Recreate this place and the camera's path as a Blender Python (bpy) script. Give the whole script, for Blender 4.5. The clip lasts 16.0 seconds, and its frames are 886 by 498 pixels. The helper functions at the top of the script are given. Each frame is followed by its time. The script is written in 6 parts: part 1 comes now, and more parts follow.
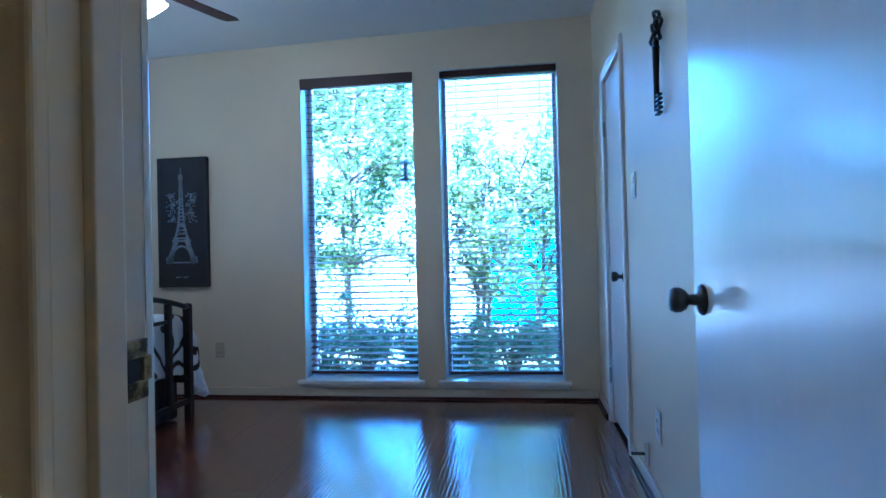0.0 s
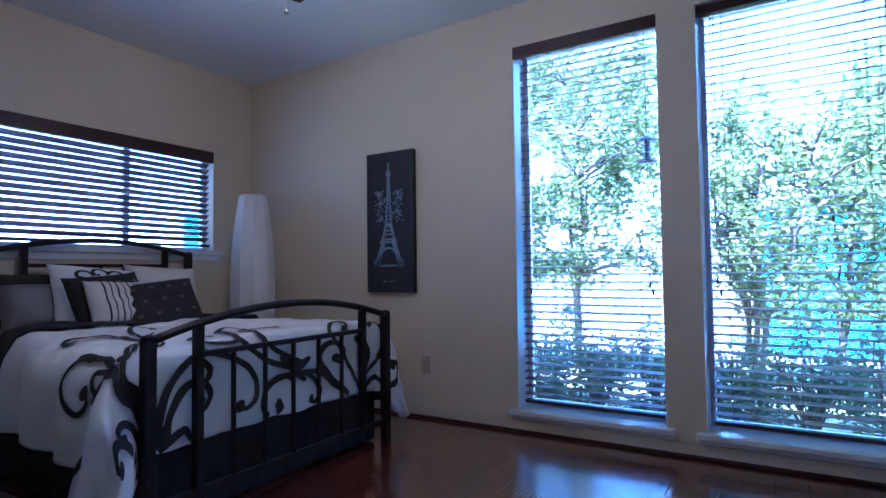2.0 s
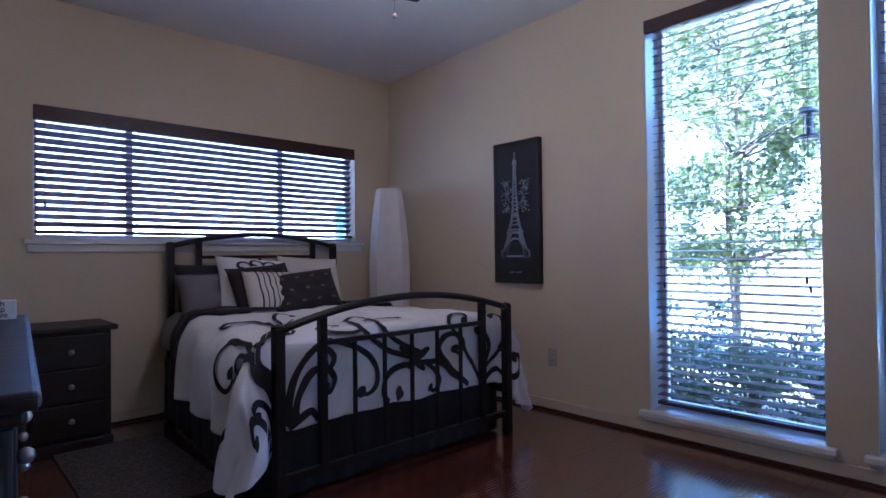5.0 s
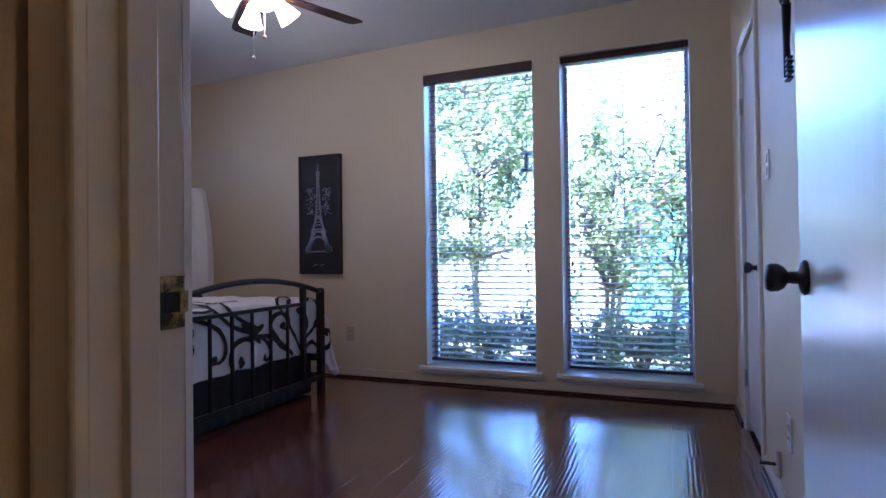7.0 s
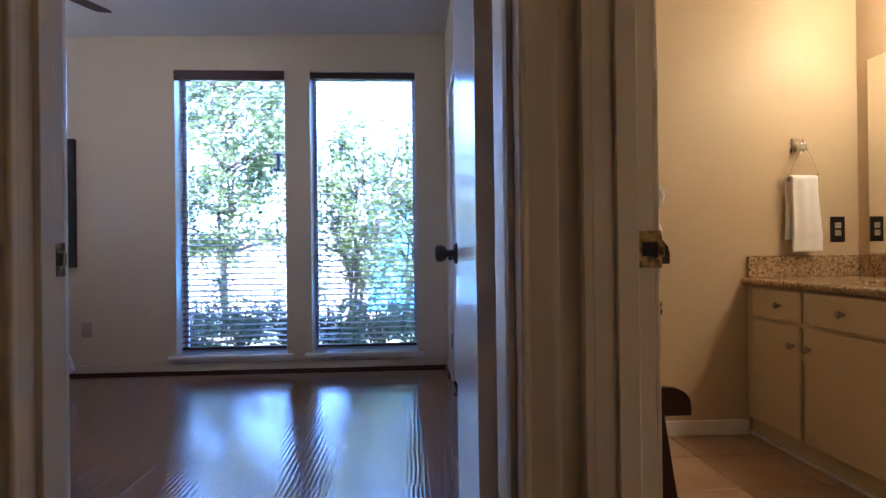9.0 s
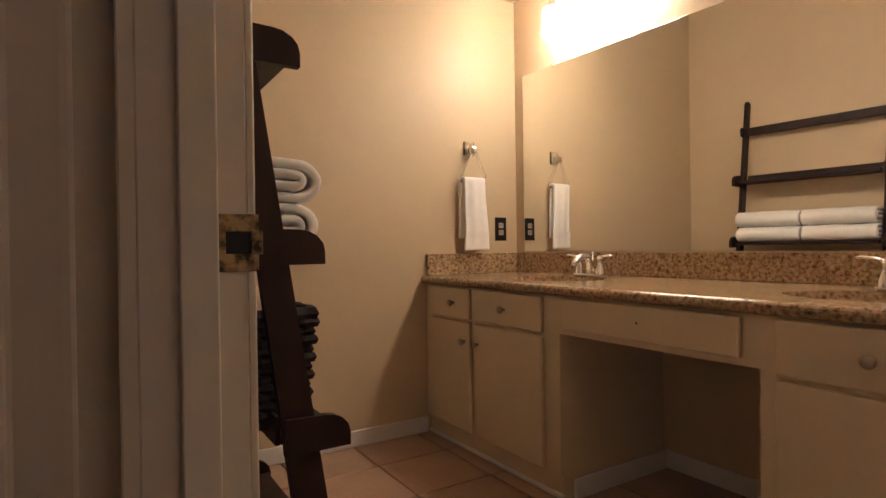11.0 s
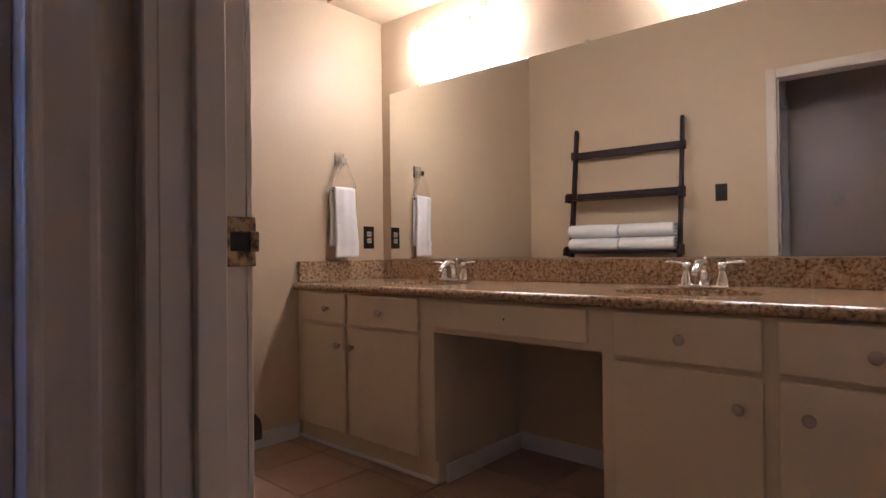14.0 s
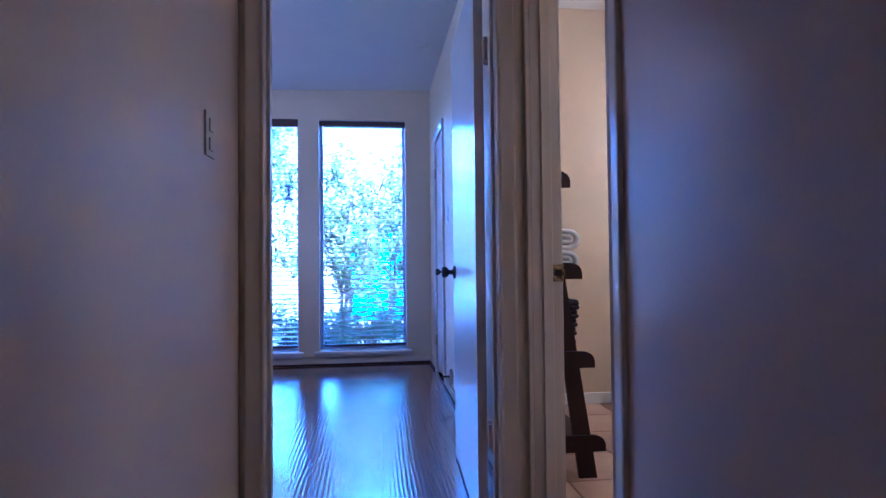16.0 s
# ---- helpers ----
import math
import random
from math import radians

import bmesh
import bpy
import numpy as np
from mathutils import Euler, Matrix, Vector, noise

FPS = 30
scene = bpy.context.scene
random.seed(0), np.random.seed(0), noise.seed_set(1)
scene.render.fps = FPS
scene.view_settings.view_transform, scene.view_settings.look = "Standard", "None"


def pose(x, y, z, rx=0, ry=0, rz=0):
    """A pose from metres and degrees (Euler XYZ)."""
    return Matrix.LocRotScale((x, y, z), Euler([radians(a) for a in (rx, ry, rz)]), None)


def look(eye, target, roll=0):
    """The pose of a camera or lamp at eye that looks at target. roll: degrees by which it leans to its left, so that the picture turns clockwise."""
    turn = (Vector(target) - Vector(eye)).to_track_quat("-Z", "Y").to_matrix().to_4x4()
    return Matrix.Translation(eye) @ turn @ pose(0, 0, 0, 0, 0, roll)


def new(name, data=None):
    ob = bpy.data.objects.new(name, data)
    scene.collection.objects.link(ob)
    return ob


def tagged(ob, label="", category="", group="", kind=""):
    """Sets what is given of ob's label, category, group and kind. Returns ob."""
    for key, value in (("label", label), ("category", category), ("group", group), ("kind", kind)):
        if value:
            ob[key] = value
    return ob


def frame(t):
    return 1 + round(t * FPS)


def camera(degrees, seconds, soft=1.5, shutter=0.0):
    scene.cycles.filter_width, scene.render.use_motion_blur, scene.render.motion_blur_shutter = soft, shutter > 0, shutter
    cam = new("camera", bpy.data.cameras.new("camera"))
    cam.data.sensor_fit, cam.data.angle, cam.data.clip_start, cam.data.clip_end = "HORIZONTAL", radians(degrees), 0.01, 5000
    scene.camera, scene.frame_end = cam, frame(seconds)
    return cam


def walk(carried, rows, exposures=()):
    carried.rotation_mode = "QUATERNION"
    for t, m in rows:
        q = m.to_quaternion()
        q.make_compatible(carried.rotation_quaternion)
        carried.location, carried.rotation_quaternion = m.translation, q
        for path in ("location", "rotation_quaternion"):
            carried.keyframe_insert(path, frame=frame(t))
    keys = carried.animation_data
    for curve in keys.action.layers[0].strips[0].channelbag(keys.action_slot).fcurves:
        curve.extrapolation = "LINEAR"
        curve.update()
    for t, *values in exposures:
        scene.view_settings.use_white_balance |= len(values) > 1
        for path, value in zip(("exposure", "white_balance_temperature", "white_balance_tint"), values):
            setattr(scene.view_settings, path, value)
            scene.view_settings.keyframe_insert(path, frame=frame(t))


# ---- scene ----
cam = camera(76.8, 16.0)
PATH = [
    (0, (0.115, 0.31, 1.018), (-0.154, 2.292, 1.041), -1.4),
    (0.5, (0.130, 0.57, 1.010), (-0.311, 2.517, 1.042), -1.2),
    (1, (0.114, 0.809, 0.976), (-0.531, 2.701, 1.036), -1.0),
    (1.5, (0.024, 0.992, 0.988), (-0.855, 2.787, 1.054), -0.9),
    (2, (-0.05, 1.114, 0.962), (-1.098, 2.816, 1.045), -0.7),
    (2.5, (-0.027, 1.243, 1.006), (-1.264, 2.814, 1.066), -0.6),
    (3, (-0.046, 1.301, 0.992), (-1.404, 2.768, 1.056), -0.5),
    (3.2, (-0.031, 1.332, 0.979), (-1.438, 2.751, 1.046), -0.6),
    (5.3, (0.117, 1.191, 1.016), (-1.353, 2.547, 1.043), -0.7),
    (5.5, (0.142, 1.107, 0.997), (-1.282, 2.511, 1.034), -0.7),
    (6, (0.188, 0.836, 1.0), (-0.967, 2.468, 1.034), -0.4),
    (6.5, (0.21, 0.565, 0.977), (-0.688, 2.352, 1.01), -0.7),
    (6.7, (0.239, 0.462, 0.986), (-0.585, 2.285, 1.001), -1.2),
    (7, (0.257, 0.341, 0.962), (-0.489, 2.197, 0.987), -0.8),
    (7.5, (0.284, 0.113, 0.948), (-0.29, 2.029, 0.967), -0.8),
    (8, (0.313, -0.085, 0.945), (-0.067, 1.878, 0.955), -1.0),
    (8.5, (0.325, -0.192, 0.925), (0.157, 1.801, 0.935), -0.7),
    (9, (0.343, -0.186, 0.923), (0.464, 1.81, 0.928), -0.7),
    (9.5, (0.389, -0.12, 0.932), (0.745, 1.848, 0.934), -0.8),
    (10, (0.451, -0.061, 0.916), (0.992, 1.865, 0.915), -0.9),
    (10.2, (0.486, -0.023, 0.914), (1.149, 1.864, 0.909), -0.9),
    (12.3, (0.651, 0.133, 0.917), (2.063, 1.55, 0.923), -0.8),
    (12.5, (0.651, 0.134, 0.918), (2.091, 1.522, 0.925), -0.8),
    (13, (0.642, 0.138, 0.918), (2.13, 1.474, 0.931), -0.7),
    (13.5, (0.576, 0.126, 0.918), (2.084, 1.44, 0.933), -0.7),
    (14, (0.39, 0.061, 0.903), (1.885, 1.39, 0.923), -0.7),
    (14.4, (0.256, -0.096, 0.912), (1.544, 1.434, 0.945), -0.7),
    (14.5, (0.234, -0.154, 0.918), (1.432, 1.447, 0.949), -0.8),
    (15, (0.121, -0.474, 0.946), (0.843, 1.391, 0.984), -0.8),
    (15.5, (0.104, -0.781, 0.95), (0.506, 1.177, 0.997), -0.7),
    (16, (0.101, -1.17, 0.959), (0.344, 0.814, 1.009), -0.6),
]
EXPO = [(0.0, 4.5, 3500, 11), (1.5, 4.35, 3700, 24), (3.0, 4.2, 4050, 33), (5.5, 4.2, 4250, 35), (7.0, 4.25, 4350, 35), (8.5, 4.1, 4400, 33), (10.0, 4.4, 4300, 38),
        (12.5, 4.05, 4250, 39), (14.0, 4.15, 3800, 41), (14.5, 4.3, 3450, 38), (16.0, 4.65, 3450, 40)]
walk(cam, [(t, look(eye, target, roll)) for t, eye, target, roll in PATH], EXPO)

# ---- daylight ----
SUN_ELEV, SUN_AZ = 64.0, 150.0
world = bpy.data.worlds.new("world")
scene.world = world
world.use_nodes = True
wn = world.node_tree
sky = wn.nodes.new("ShaderNodeTexSky")
sky.sky_type = "NISHITA"
sky.sun_disc = False
sky.sun_elevation, sky.sun_rotation = radians(SUN_ELEV), radians(SUN_AZ)
wn.links.new(sky.outputs[0], wn.nodes["Background"].inputs[0])
wn.nodes["Background"].inputs[1].default_value = 0.15
sun = bpy.data.lights.new("sun", "SUN")
sun.energy, sun.angle, sun.color = 5.0, radians(0.5), (1.0, 0.95, 0.87)
sun_ob = new("sun", sun)
away = Vector((math.sin(radians(SUN_AZ)), math.cos(radians(SUN_AZ)), math.tan(radians(SUN_ELEV))))
sun_ob.matrix_world = look(away.normalized() * 30, (0, 0, 0))
LAMP_WARM = (1.0, 0.70, 0.245)
VANITY_GLOW, FAN_GLOW, HALL_FILL = 2.2, 1.9, 0.4


# ---- materials ----
def mat(name, a, b=None, rough=0.5, metal=0.0, scale=6.0, fine=60.0, bump=0.1, spread=0.5, stretch=(1, 1, 1), spec=0.5, vary=0.0, coat=0.0):
    """Procedural paint, wood, cloth: two colours mixed by broad and fine noise, with a fine relief."""
    m = bpy.data.materials.new(name)
    m.use_nodes = True
    n, l = m.node_tree.nodes, m.node_tree.links
    p = n["Principled BSDF"]
    b = b or tuple(c * 0.85 for c in a)
    co = n.new("ShaderNodeTexCoord")
    mp = n.new("ShaderNodeMapping")
    mp.inputs["Scale"].default_value = stretch
    l.new(co.outputs["Object"], mp.inputs[0])
    big = n.new("ShaderNodeTexNoise")
    big.inputs["Scale"].default_value, big.inputs["Detail"].default_value = scale, 4
    small = n.new("ShaderNodeTexNoise")
    small.inputs["Scale"].default_value, small.inputs["Detail"].default_value = fine, 3
    l.new(mp.outputs[0], big.inputs[0])
    l.new(mp.outputs[0], small.inputs[0])
    add = n.new("ShaderNodeMath")
    add.operation = "MULTIPLY_ADD"
    l.new(small.outputs[0], add.inputs[0])
    add.inputs[1].default_value = 0.45
    l.new(big.outputs[0], add.inputs[2])
    ramp = n.new("ShaderNodeMapRange")
    ramp.inputs[1].default_value, ramp.inputs[2].default_value = 0.72 - spread / 2, 0.72 + spread / 2
    l.new(add.outputs[0], ramp.inputs[0])
    mix = n.new("ShaderNodeMixRGB")
    mix.inputs[1].default_value, mix.inputs[2].default_value = (*a, 1), (*b, 1)
    l.new(ramp.outputs[0], mix.inputs[0])
    out = mix.outputs[0]
    if vary:
        info = n.new("ShaderNodeObjectInfo")
        hsv = n.new("ShaderNodeHueSaturation")
        rr = n.new("ShaderNodeMapRange")
        rr.inputs[3].default_value, rr.inputs[4].default_value = 1 - vary, 1 + vary
        l.new(info.outputs["Random"], rr.inputs[0])
        l.new(rr.outputs[0], hsv.inputs["Value"])
        l.new(out, hsv.inputs["Color"])
        out = hsv.outputs[0]
    l.new(out, p.inputs["Base Color"])
    rg = n.new("ShaderNodeMapRange")
    rg.inputs[3].default_value, rg.inputs[4].default_value = max(rough - 0.06, 0.02), min(rough + 0.06, 1)
    l.new(big.outputs[0], rg.inputs[0])
    l.new(rg.outputs[0], p.inputs["Roughness"])
    p.inputs["Metallic"].default_value = metal
    p.inputs["Specular IOR Level"].default_value = spec
    p.inputs["Coat Weight"].default_value = coat
    if bump:
        bp = n.new("ShaderNodeBump")
        bp.inputs["Strength"].default_value, bp.inputs["Distance"].default_value = bump, 0.01
        l.new(small.outputs[0], bp.inputs["Height"])
        l.new(bp.outputs[0], p.inputs["Normal"])
    return m


def glow(name, colour, strength):
    m = bpy.data.materials.new(name)
    m.use_nodes = True
    p = m.node_tree.nodes["Principled BSDF"]
    p.inputs["Base Color"].default_value = (0.9, 0.88, 0.82, 1)
    p.inputs["Emission Color"].default_value = (*colour, 1)
    p.inputs["Emission Strength"].default_value = strength
    p.inputs["Roughness"].default_value = 0.3
    return m


def clear(name, rough=0.0, tint=(1, 1, 1)):
    m = bpy.data.materials.new(name)
    m.use_nodes = True
    p = m.node_tree.nodes["Principled BSDF"]
    p.inputs["Base Color"].default_value = (*tint, 1)
    p.inputs["Transmission Weight"].default_value = 1
    p.inputs["Roughness"].default_value = rough
    p.inputs["IOR"].default_value = 1.45
    return m


def thin_glass(name):
    m = bpy.data.materials.new(name)
    m.use_nodes = True
    n, l = m.node_tree.nodes, m.node_tree.links
    tr, gl, mx, fr = n.new("ShaderNodeBsdfTransparent"), n.new("ShaderNodeBsdfGlossy"), n.new("ShaderNodeMixShader"), n.new("ShaderNodeFresnel")
    gl.inputs["Roughness"].default_value = 0.01
    tr.inputs[0].default_value = (0.97, 0.99, 0.98, 1)
    l.new(fr.outputs[0], mx.inputs[0])
    l.new(tr.outputs[0], mx.inputs[1])
    l.new(gl.outputs[0], mx.inputs[2])
    l.new(mx.outputs[0], n["Material Output"].inputs[0])
    return m


def wood_floor_mat():
    """Dark red-brown hand-scraped planks: grain along y, ripples across, a glossy lacquer."""
    m = bpy.data.materials.new("scraped_mahogany")
    m.use_nodes = True
    n, l = m.node_tree.nodes, m.node_tree.links
    p = n["Principled BSDF"]
    co, info = n.new("ShaderNodeTexCoord"), n.new("ShaderNodeObjectInfo")
    off = n.new("ShaderNodeVectorMath")
    off.operation = "MULTIPLY_ADD"
    off.inputs[1].default_value = (13, 7, 0)
    rnd = n.new("ShaderNodeCombineXYZ")
    l.new(info.outputs["Random"], rnd.inputs[0])
    l.new(info.outputs["Random"], rnd.inputs[1])
    l.new(rnd.outputs[0], off.inputs[0])
    l.new(co.outputs["Object"], off.inputs[2])
    mp = n.new("ShaderNodeMapping")
    mp.inputs["Scale"].default_value = (14, 1.1, 1)
    l.new(off.outputs[0], mp.inputs[0])
    grain = n.new("ShaderNodeTexNoise")
    grain.inputs["Scale"].default_value, grain.inputs["Detail"].default_value, grain.inputs["Distortion"].default_value = 3.0, 6, 0.8
    l.new(mp.outputs[0], grain.inputs[0])
    cr = n.new("ShaderNodeValToRGB")
    cr.color_ramp.elements[0].position, cr.color_ramp.elements[0].color = 0.3, (0.052, 0.013, 0.008, 1)
    cr.color_ramp.elements[1].position, cr.color_ramp.elements[1].color = 0.72, (0.20, 0.050, 0.025, 1)
    l.new(grain.outputs[0], cr.inputs[0])
    hsv, rr = n.new("ShaderNodeHueSaturation"), n.new("ShaderNodeMapRange")
    rr.inputs[3].default_value, rr.inputs[4].default_value = 0.7, 1.25
    l.new(info.outputs["Random"], rr.inputs[0])
    l.new(rr.outputs[0], hsv.inputs["Value"])
    l.new(cr.outputs[0], hsv.inputs["Color"])
    l.new(hsv.outputs[0], p.inputs["Base Color"])
    # scraped ripples run along the plank, swirling here and there round a knot
    wave = n.new("ShaderNodeTexWave")
    wave.bands_direction = "X"
    wave.inputs["Scale"].default_value, wave.inputs["Distortion"].default_value, wave.inputs["Detail"].default_value, wave.inputs["Detail Scale"].default_value = 16.0, 8.0, 2, 0.25
    mp2 = n.new("ShaderNodeMapping")
    mp2.inputs["Scale"].default_value = (1.0, 0.22, 1)
    l.new(off.outputs[0], mp2.inputs[0])
    l.new(mp2.outputs[0], wave.inputs[0])
    mixh = n.new("ShaderNodeMath")
    mixh.operation = "MULTIPLY_ADD"
    l.new(grain.outputs[0], mixh.inputs[0])
    mixh.inputs[1].default_value = 0.8
    l.new(wave.outputs["Fac"], mixh.inputs[2])
    bp = n.new("ShaderNodeBump")
    bp.inputs["Strength"].default_value, bp.inputs["Distance"].default_value = 1.0, 0.0003
    l.new(mixh.outputs[0], bp.inputs["Height"])
    l.new(bp.outputs[0], p.inputs["Normal"])
    p.inputs["Roughness"].default_value = 0.24
    p.inputs["Specular IOR Level"].default_value = 0.5
    p.inputs["Coat Weight"].default_value = 1.0
    p.inputs["Coat Roughness"].default_value = 0.11
    p.inputs["Coat IOR"].default_value = 2.4
    l.new(bp.outputs[0], p.inputs["Coat Normal"])
    return m


def granite_mat():
    m = bpy.data.materials.new("speckled_granite")
    m.use_nodes = True
    n, l = m.node_tree.nodes, m.node_tree.links
    p = n["Principled BSDF"]
    co = n.new("ShaderNodeTexCoord")
    vo, no, no2 = n.new("ShaderNodeTexVoronoi"), n.new("ShaderNodeTexNoise"), n.new("ShaderNodeTexNoise")
    vo.inputs["Scale"].default_value = 190
    no.inputs["Scale"].default_value, no.inputs["Detail"].default_value = 75, 5
    no2.inputs["Scale"].default_value, no2.inputs["Detail"].default_value = 150, 4
    for t in (vo, no, no2):
        l.new(co.outputs["Object"], t.inputs[0])
    cr = n.new("ShaderNodeValToRGB")
    e = cr.color_ramp.elements
    e[0].position, e[0].color = 0.30, (0.10, 0.058, 0.026, 1)
    e[1].position, e[1].color = 0.72, (0.58, 0.43, 0.23, 1)
    k = e.new(0.46)
    k.color = (0.34, 0.23, 0.09, 1)
    k = e.new(0.58)
    k.color = (0.46, 0.33, 0.14, 1)
    l.new(no.outputs[0], cr.inputs[0])
    cr2 = n.new("ShaderNodeValToRGB")
    cr2.color_ramp.elements[0].position, cr2.color_ramp.elements[1].position = 0.29, 0.38
    l.new(no2.outputs[0], cr2.inputs[0])
    mix, mx2 = n.new("ShaderNodeMixRGB"), n.new("ShaderNodeMixRGB")
    mix.inputs[1].default_value = (0.045, 0.025, 0.016, 1)
    l.new(cr2.outputs[0], mix.inputs[0])
    l.new(cr.outputs[0], mix.inputs[2])
    mx2.blend_type, mx2.inputs[0].default_value = "OVERLAY", 0.12
    l.new(mix.outputs[0], mx2.inputs[1])
    l.new(vo.outputs["Color"], mx2.inputs[2])
    bw = n.new("ShaderNodeHueSaturation")
    bw.inputs["Saturation"].default_value = 0.95
    l.new(mx2.outputs[0], bw.inputs["Color"])
    l.new(bw.outputs[0], p.inputs["Base Color"])
    p.inputs["Roughness"].default_value = 0.19
    return m


def leaf_mat(name, a, b):
    m = mat(name, a, b, rough=0.45, scale=3, fine=30, bump=0.0)
    n, l = m.node_tree.nodes, m.node_tree.links
    p = n["Principled BSDF"]
    geo, hsv, rr = n.new("ShaderNodeNewGeometry"), n.new("ShaderNodeHueSaturation"), n.new("ShaderNodeMapRange")
    rr.inputs[3].default_value, rr.inputs[4].default_value = 0.55, 1.5
    l.new(geo.outputs["Random Per Island"], rr.inputs[0])
    l.new(rr.outputs[0], hsv.inputs["Value"])
    l.new(p.inputs["Base Color"].links[0].from_socket, hsv.inputs["Color"])
    l.new(hsv.outputs[0], p.inputs["Base Color"])
    tl, mx = n.new("ShaderNodeBsdfTranslucent"), n.new("ShaderNodeMixShader")
    mx.inputs[0].default_value = 0.5
    l.new(hsv.outputs[0], tl.inputs[0])
    l.new(p.outputs[0], mx.inputs[1])
    l.new(tl.outputs[0], mx.inputs[2])
    l.new(mx.outputs[0], n["Material Output"].inputs[0])
    return m


CREAM = mat("cream_wall_paint", (0.67, 0.58, 0.405), (0.63, 0.54, 0.37), rough=0.55, scale=1.5, fine=120, bump=0.06)
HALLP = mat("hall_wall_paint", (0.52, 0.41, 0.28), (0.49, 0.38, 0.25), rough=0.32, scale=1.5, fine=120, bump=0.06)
TAN = mat("tan_bath_paint", (0.605, 0.488, 0.285), (0.565, 0.448, 0.255), rough=0.5, scale=1.5, fine=110, bump=0.08)
CEIL = mat("ceiling_paint", (0.74, 0.73, 0.71), (0.70, 0.69, 0.67), rough=0.8, scale=2, fine=160, bump=0.15)
TRIM = mat("cream_gloss_trim", (0.62, 0.55, 0.42), (0.59, 0.52, 0.39), rough=0.3, scale=2, fine=30, bump=0.01)
DOORW = mat("white_door_enamel", (0.80, 0.79, 0.76), (0.76, 0.75, 0.72), rough=0.21, scale=1.2, fine=40, bump=0.03, stretch=(1, 1, 0.12))
VANITY = mat("cream_cabinet_enamel", (0.68, 0.585, 0.375), (0.64, 0.545, 0.34), rough=0.38, scale=2, fine=70, bump=0.05)
SHOE = mat("stained_shoe_moulding", (0.05, 0.018, 0.012), (0.03, 0.012, 0.008), rough=0.35, stretch=(8, 1, 8))
FLOORM = wood_floor_mat()
SUB = mat("dark_subfloor", (0.012, 0.008, 0.006), rough=0.9)
TILE = mat("beige_floor_tile", (0.44, 0.30, 0.18), (0.36, 0.235, 0.135), rough=0.35, scale=4, fine=35, bump=0.08, vary=0.06)
GROUT = mat("brown_grout", (0.25, 0.17, 0.105), rough=0.95, fine=200, bump=0.3)
GRANITE = granite_mat()
BLIND = mat("dark_wood_blind", (0.055, 0.026, 0.024), (0.035, 0.016, 0.015), rough=0.4, stretch=(3, 3, 40), scale=4)
# the same wood made paler: glare and sky light on the slats, in the colour
SLAT_LIT = mat("sky_lit_slat", (0.19, 0.14, 0.135), (0.15, 0.11, 0.105), rough=0.28, stretch=(2, 2, 20), scale=4)
CORD = mat("blind_cord", (0.10, 0.07, 0.06), rough=0.9)
IRON = mat("dark_bronze_iron", (0.030, 0.026, 0.025), (0.020, 0.017, 0.016), rough=0.42, metal=0.6, scale=8, fine=90, bump=0.05)
BLACKW = mat("black_lacquer_wood", (0.022, 0.018, 0.017), (0.014, 0.011, 0.010), rough=0.46, stretch=(10, 1, 10), scale=3, bump=0.04)
ESPR = mat("espresso_wood", (0.030, 0.014, 0.012), (0.018, 0.008, 0.007), rough=0.45, stretch=(8, 8, 1), scale=3, bump=0.05, spec=0.25)
WHITEC = mat("white_cotton", (0.86, 0.86, 0.87), (0.80, 0.80, 0.82), rough=0.9, scale=5, fine=220, bump=0.04)
BLACKC = mat("black_cotton", (0.018, 0.018, 0.021), (0.028, 0.027, 0.031), rough=0.8, scale=6, fine=240, bump=0.06)
GREYC = mat("grey_satin", (0.20, 0.19, 0.20), (0.16, 0.15, 0.16), rough=0.55, scale=6, fine=200, bump=0.05)
IVORYC = mat("ivory_cotton", (0.70, 0.66, 0.60), (0.64, 0.60, 0.54), rough=0.9, fine=220, bump=0.05)
NAVYC = mat("navy_stripe", (0.03, 0.035, 0.06), rough=0.9)
GOLDC = mat("bronze_thread", (0.30, 0.22, 0.12), rough=0.5, metal=0.3)
TERRY = mat("white_terry", (0.90, 0.89, 0.89), (0.84, 0.83, 0.83), rough=1.0, scale=30, fine=420, bump=0.07)
BROWNC = mat("beige_cloth", (0.42, 0.30, 0.20), (0.34, 0.23, 0.15), rough=0.95, fine=200, bump=0.4)
RUGM = mat("grey_woven_rug", (0.16, 0.14, 0.13), (0.06, 0.052, 0.05), rough=1.0, scale=55, fine=240, bump=1.0, spread=0.3)
PAPER = mat("white_rice_paper", (0.78, 0.76, 0.74), (0.70, 0.68, 0.66), rough=0.9, scale=8, fine=80, bump=0.25)
PLATE = mat("almond_plastic", (0.50, 0.43, 0.30), rough=0.35, bump=0.0)
PLATEW = mat("white_plastic", (0.78, 0.77, 0.74), rough=0.35, bump=0.0)
PLATEB = mat("black_bronze_plate", (0.018, 0.015, 0.014), rough=0.35, metal=0.4, bump=0.02)
BRASSD = mat("worn_brass", (0.38, 0.26, 0.09), (0.05, 0.035, 0.02), rough=0.4, metal=0.8, scale=45, fine=150, spread=0.2)
PEWTER = mat("dark_pewter", (0.10, 0.095, 0.09), (0.06, 0.055, 0.05), rough=0.3, metal=0.9, scale=20)
NICKEL = mat("brushed_nickel", (0.46, 0.42, 0.36), (0.36, 0.32, 0.27), rough=0.32, metal=0.9, scale=20)
CHROME = mat("chrome", (0.85, 0.85, 0.86), (0.80, 0.80, 0.81), rough=0.05, metal=1.0, bump=0.0)
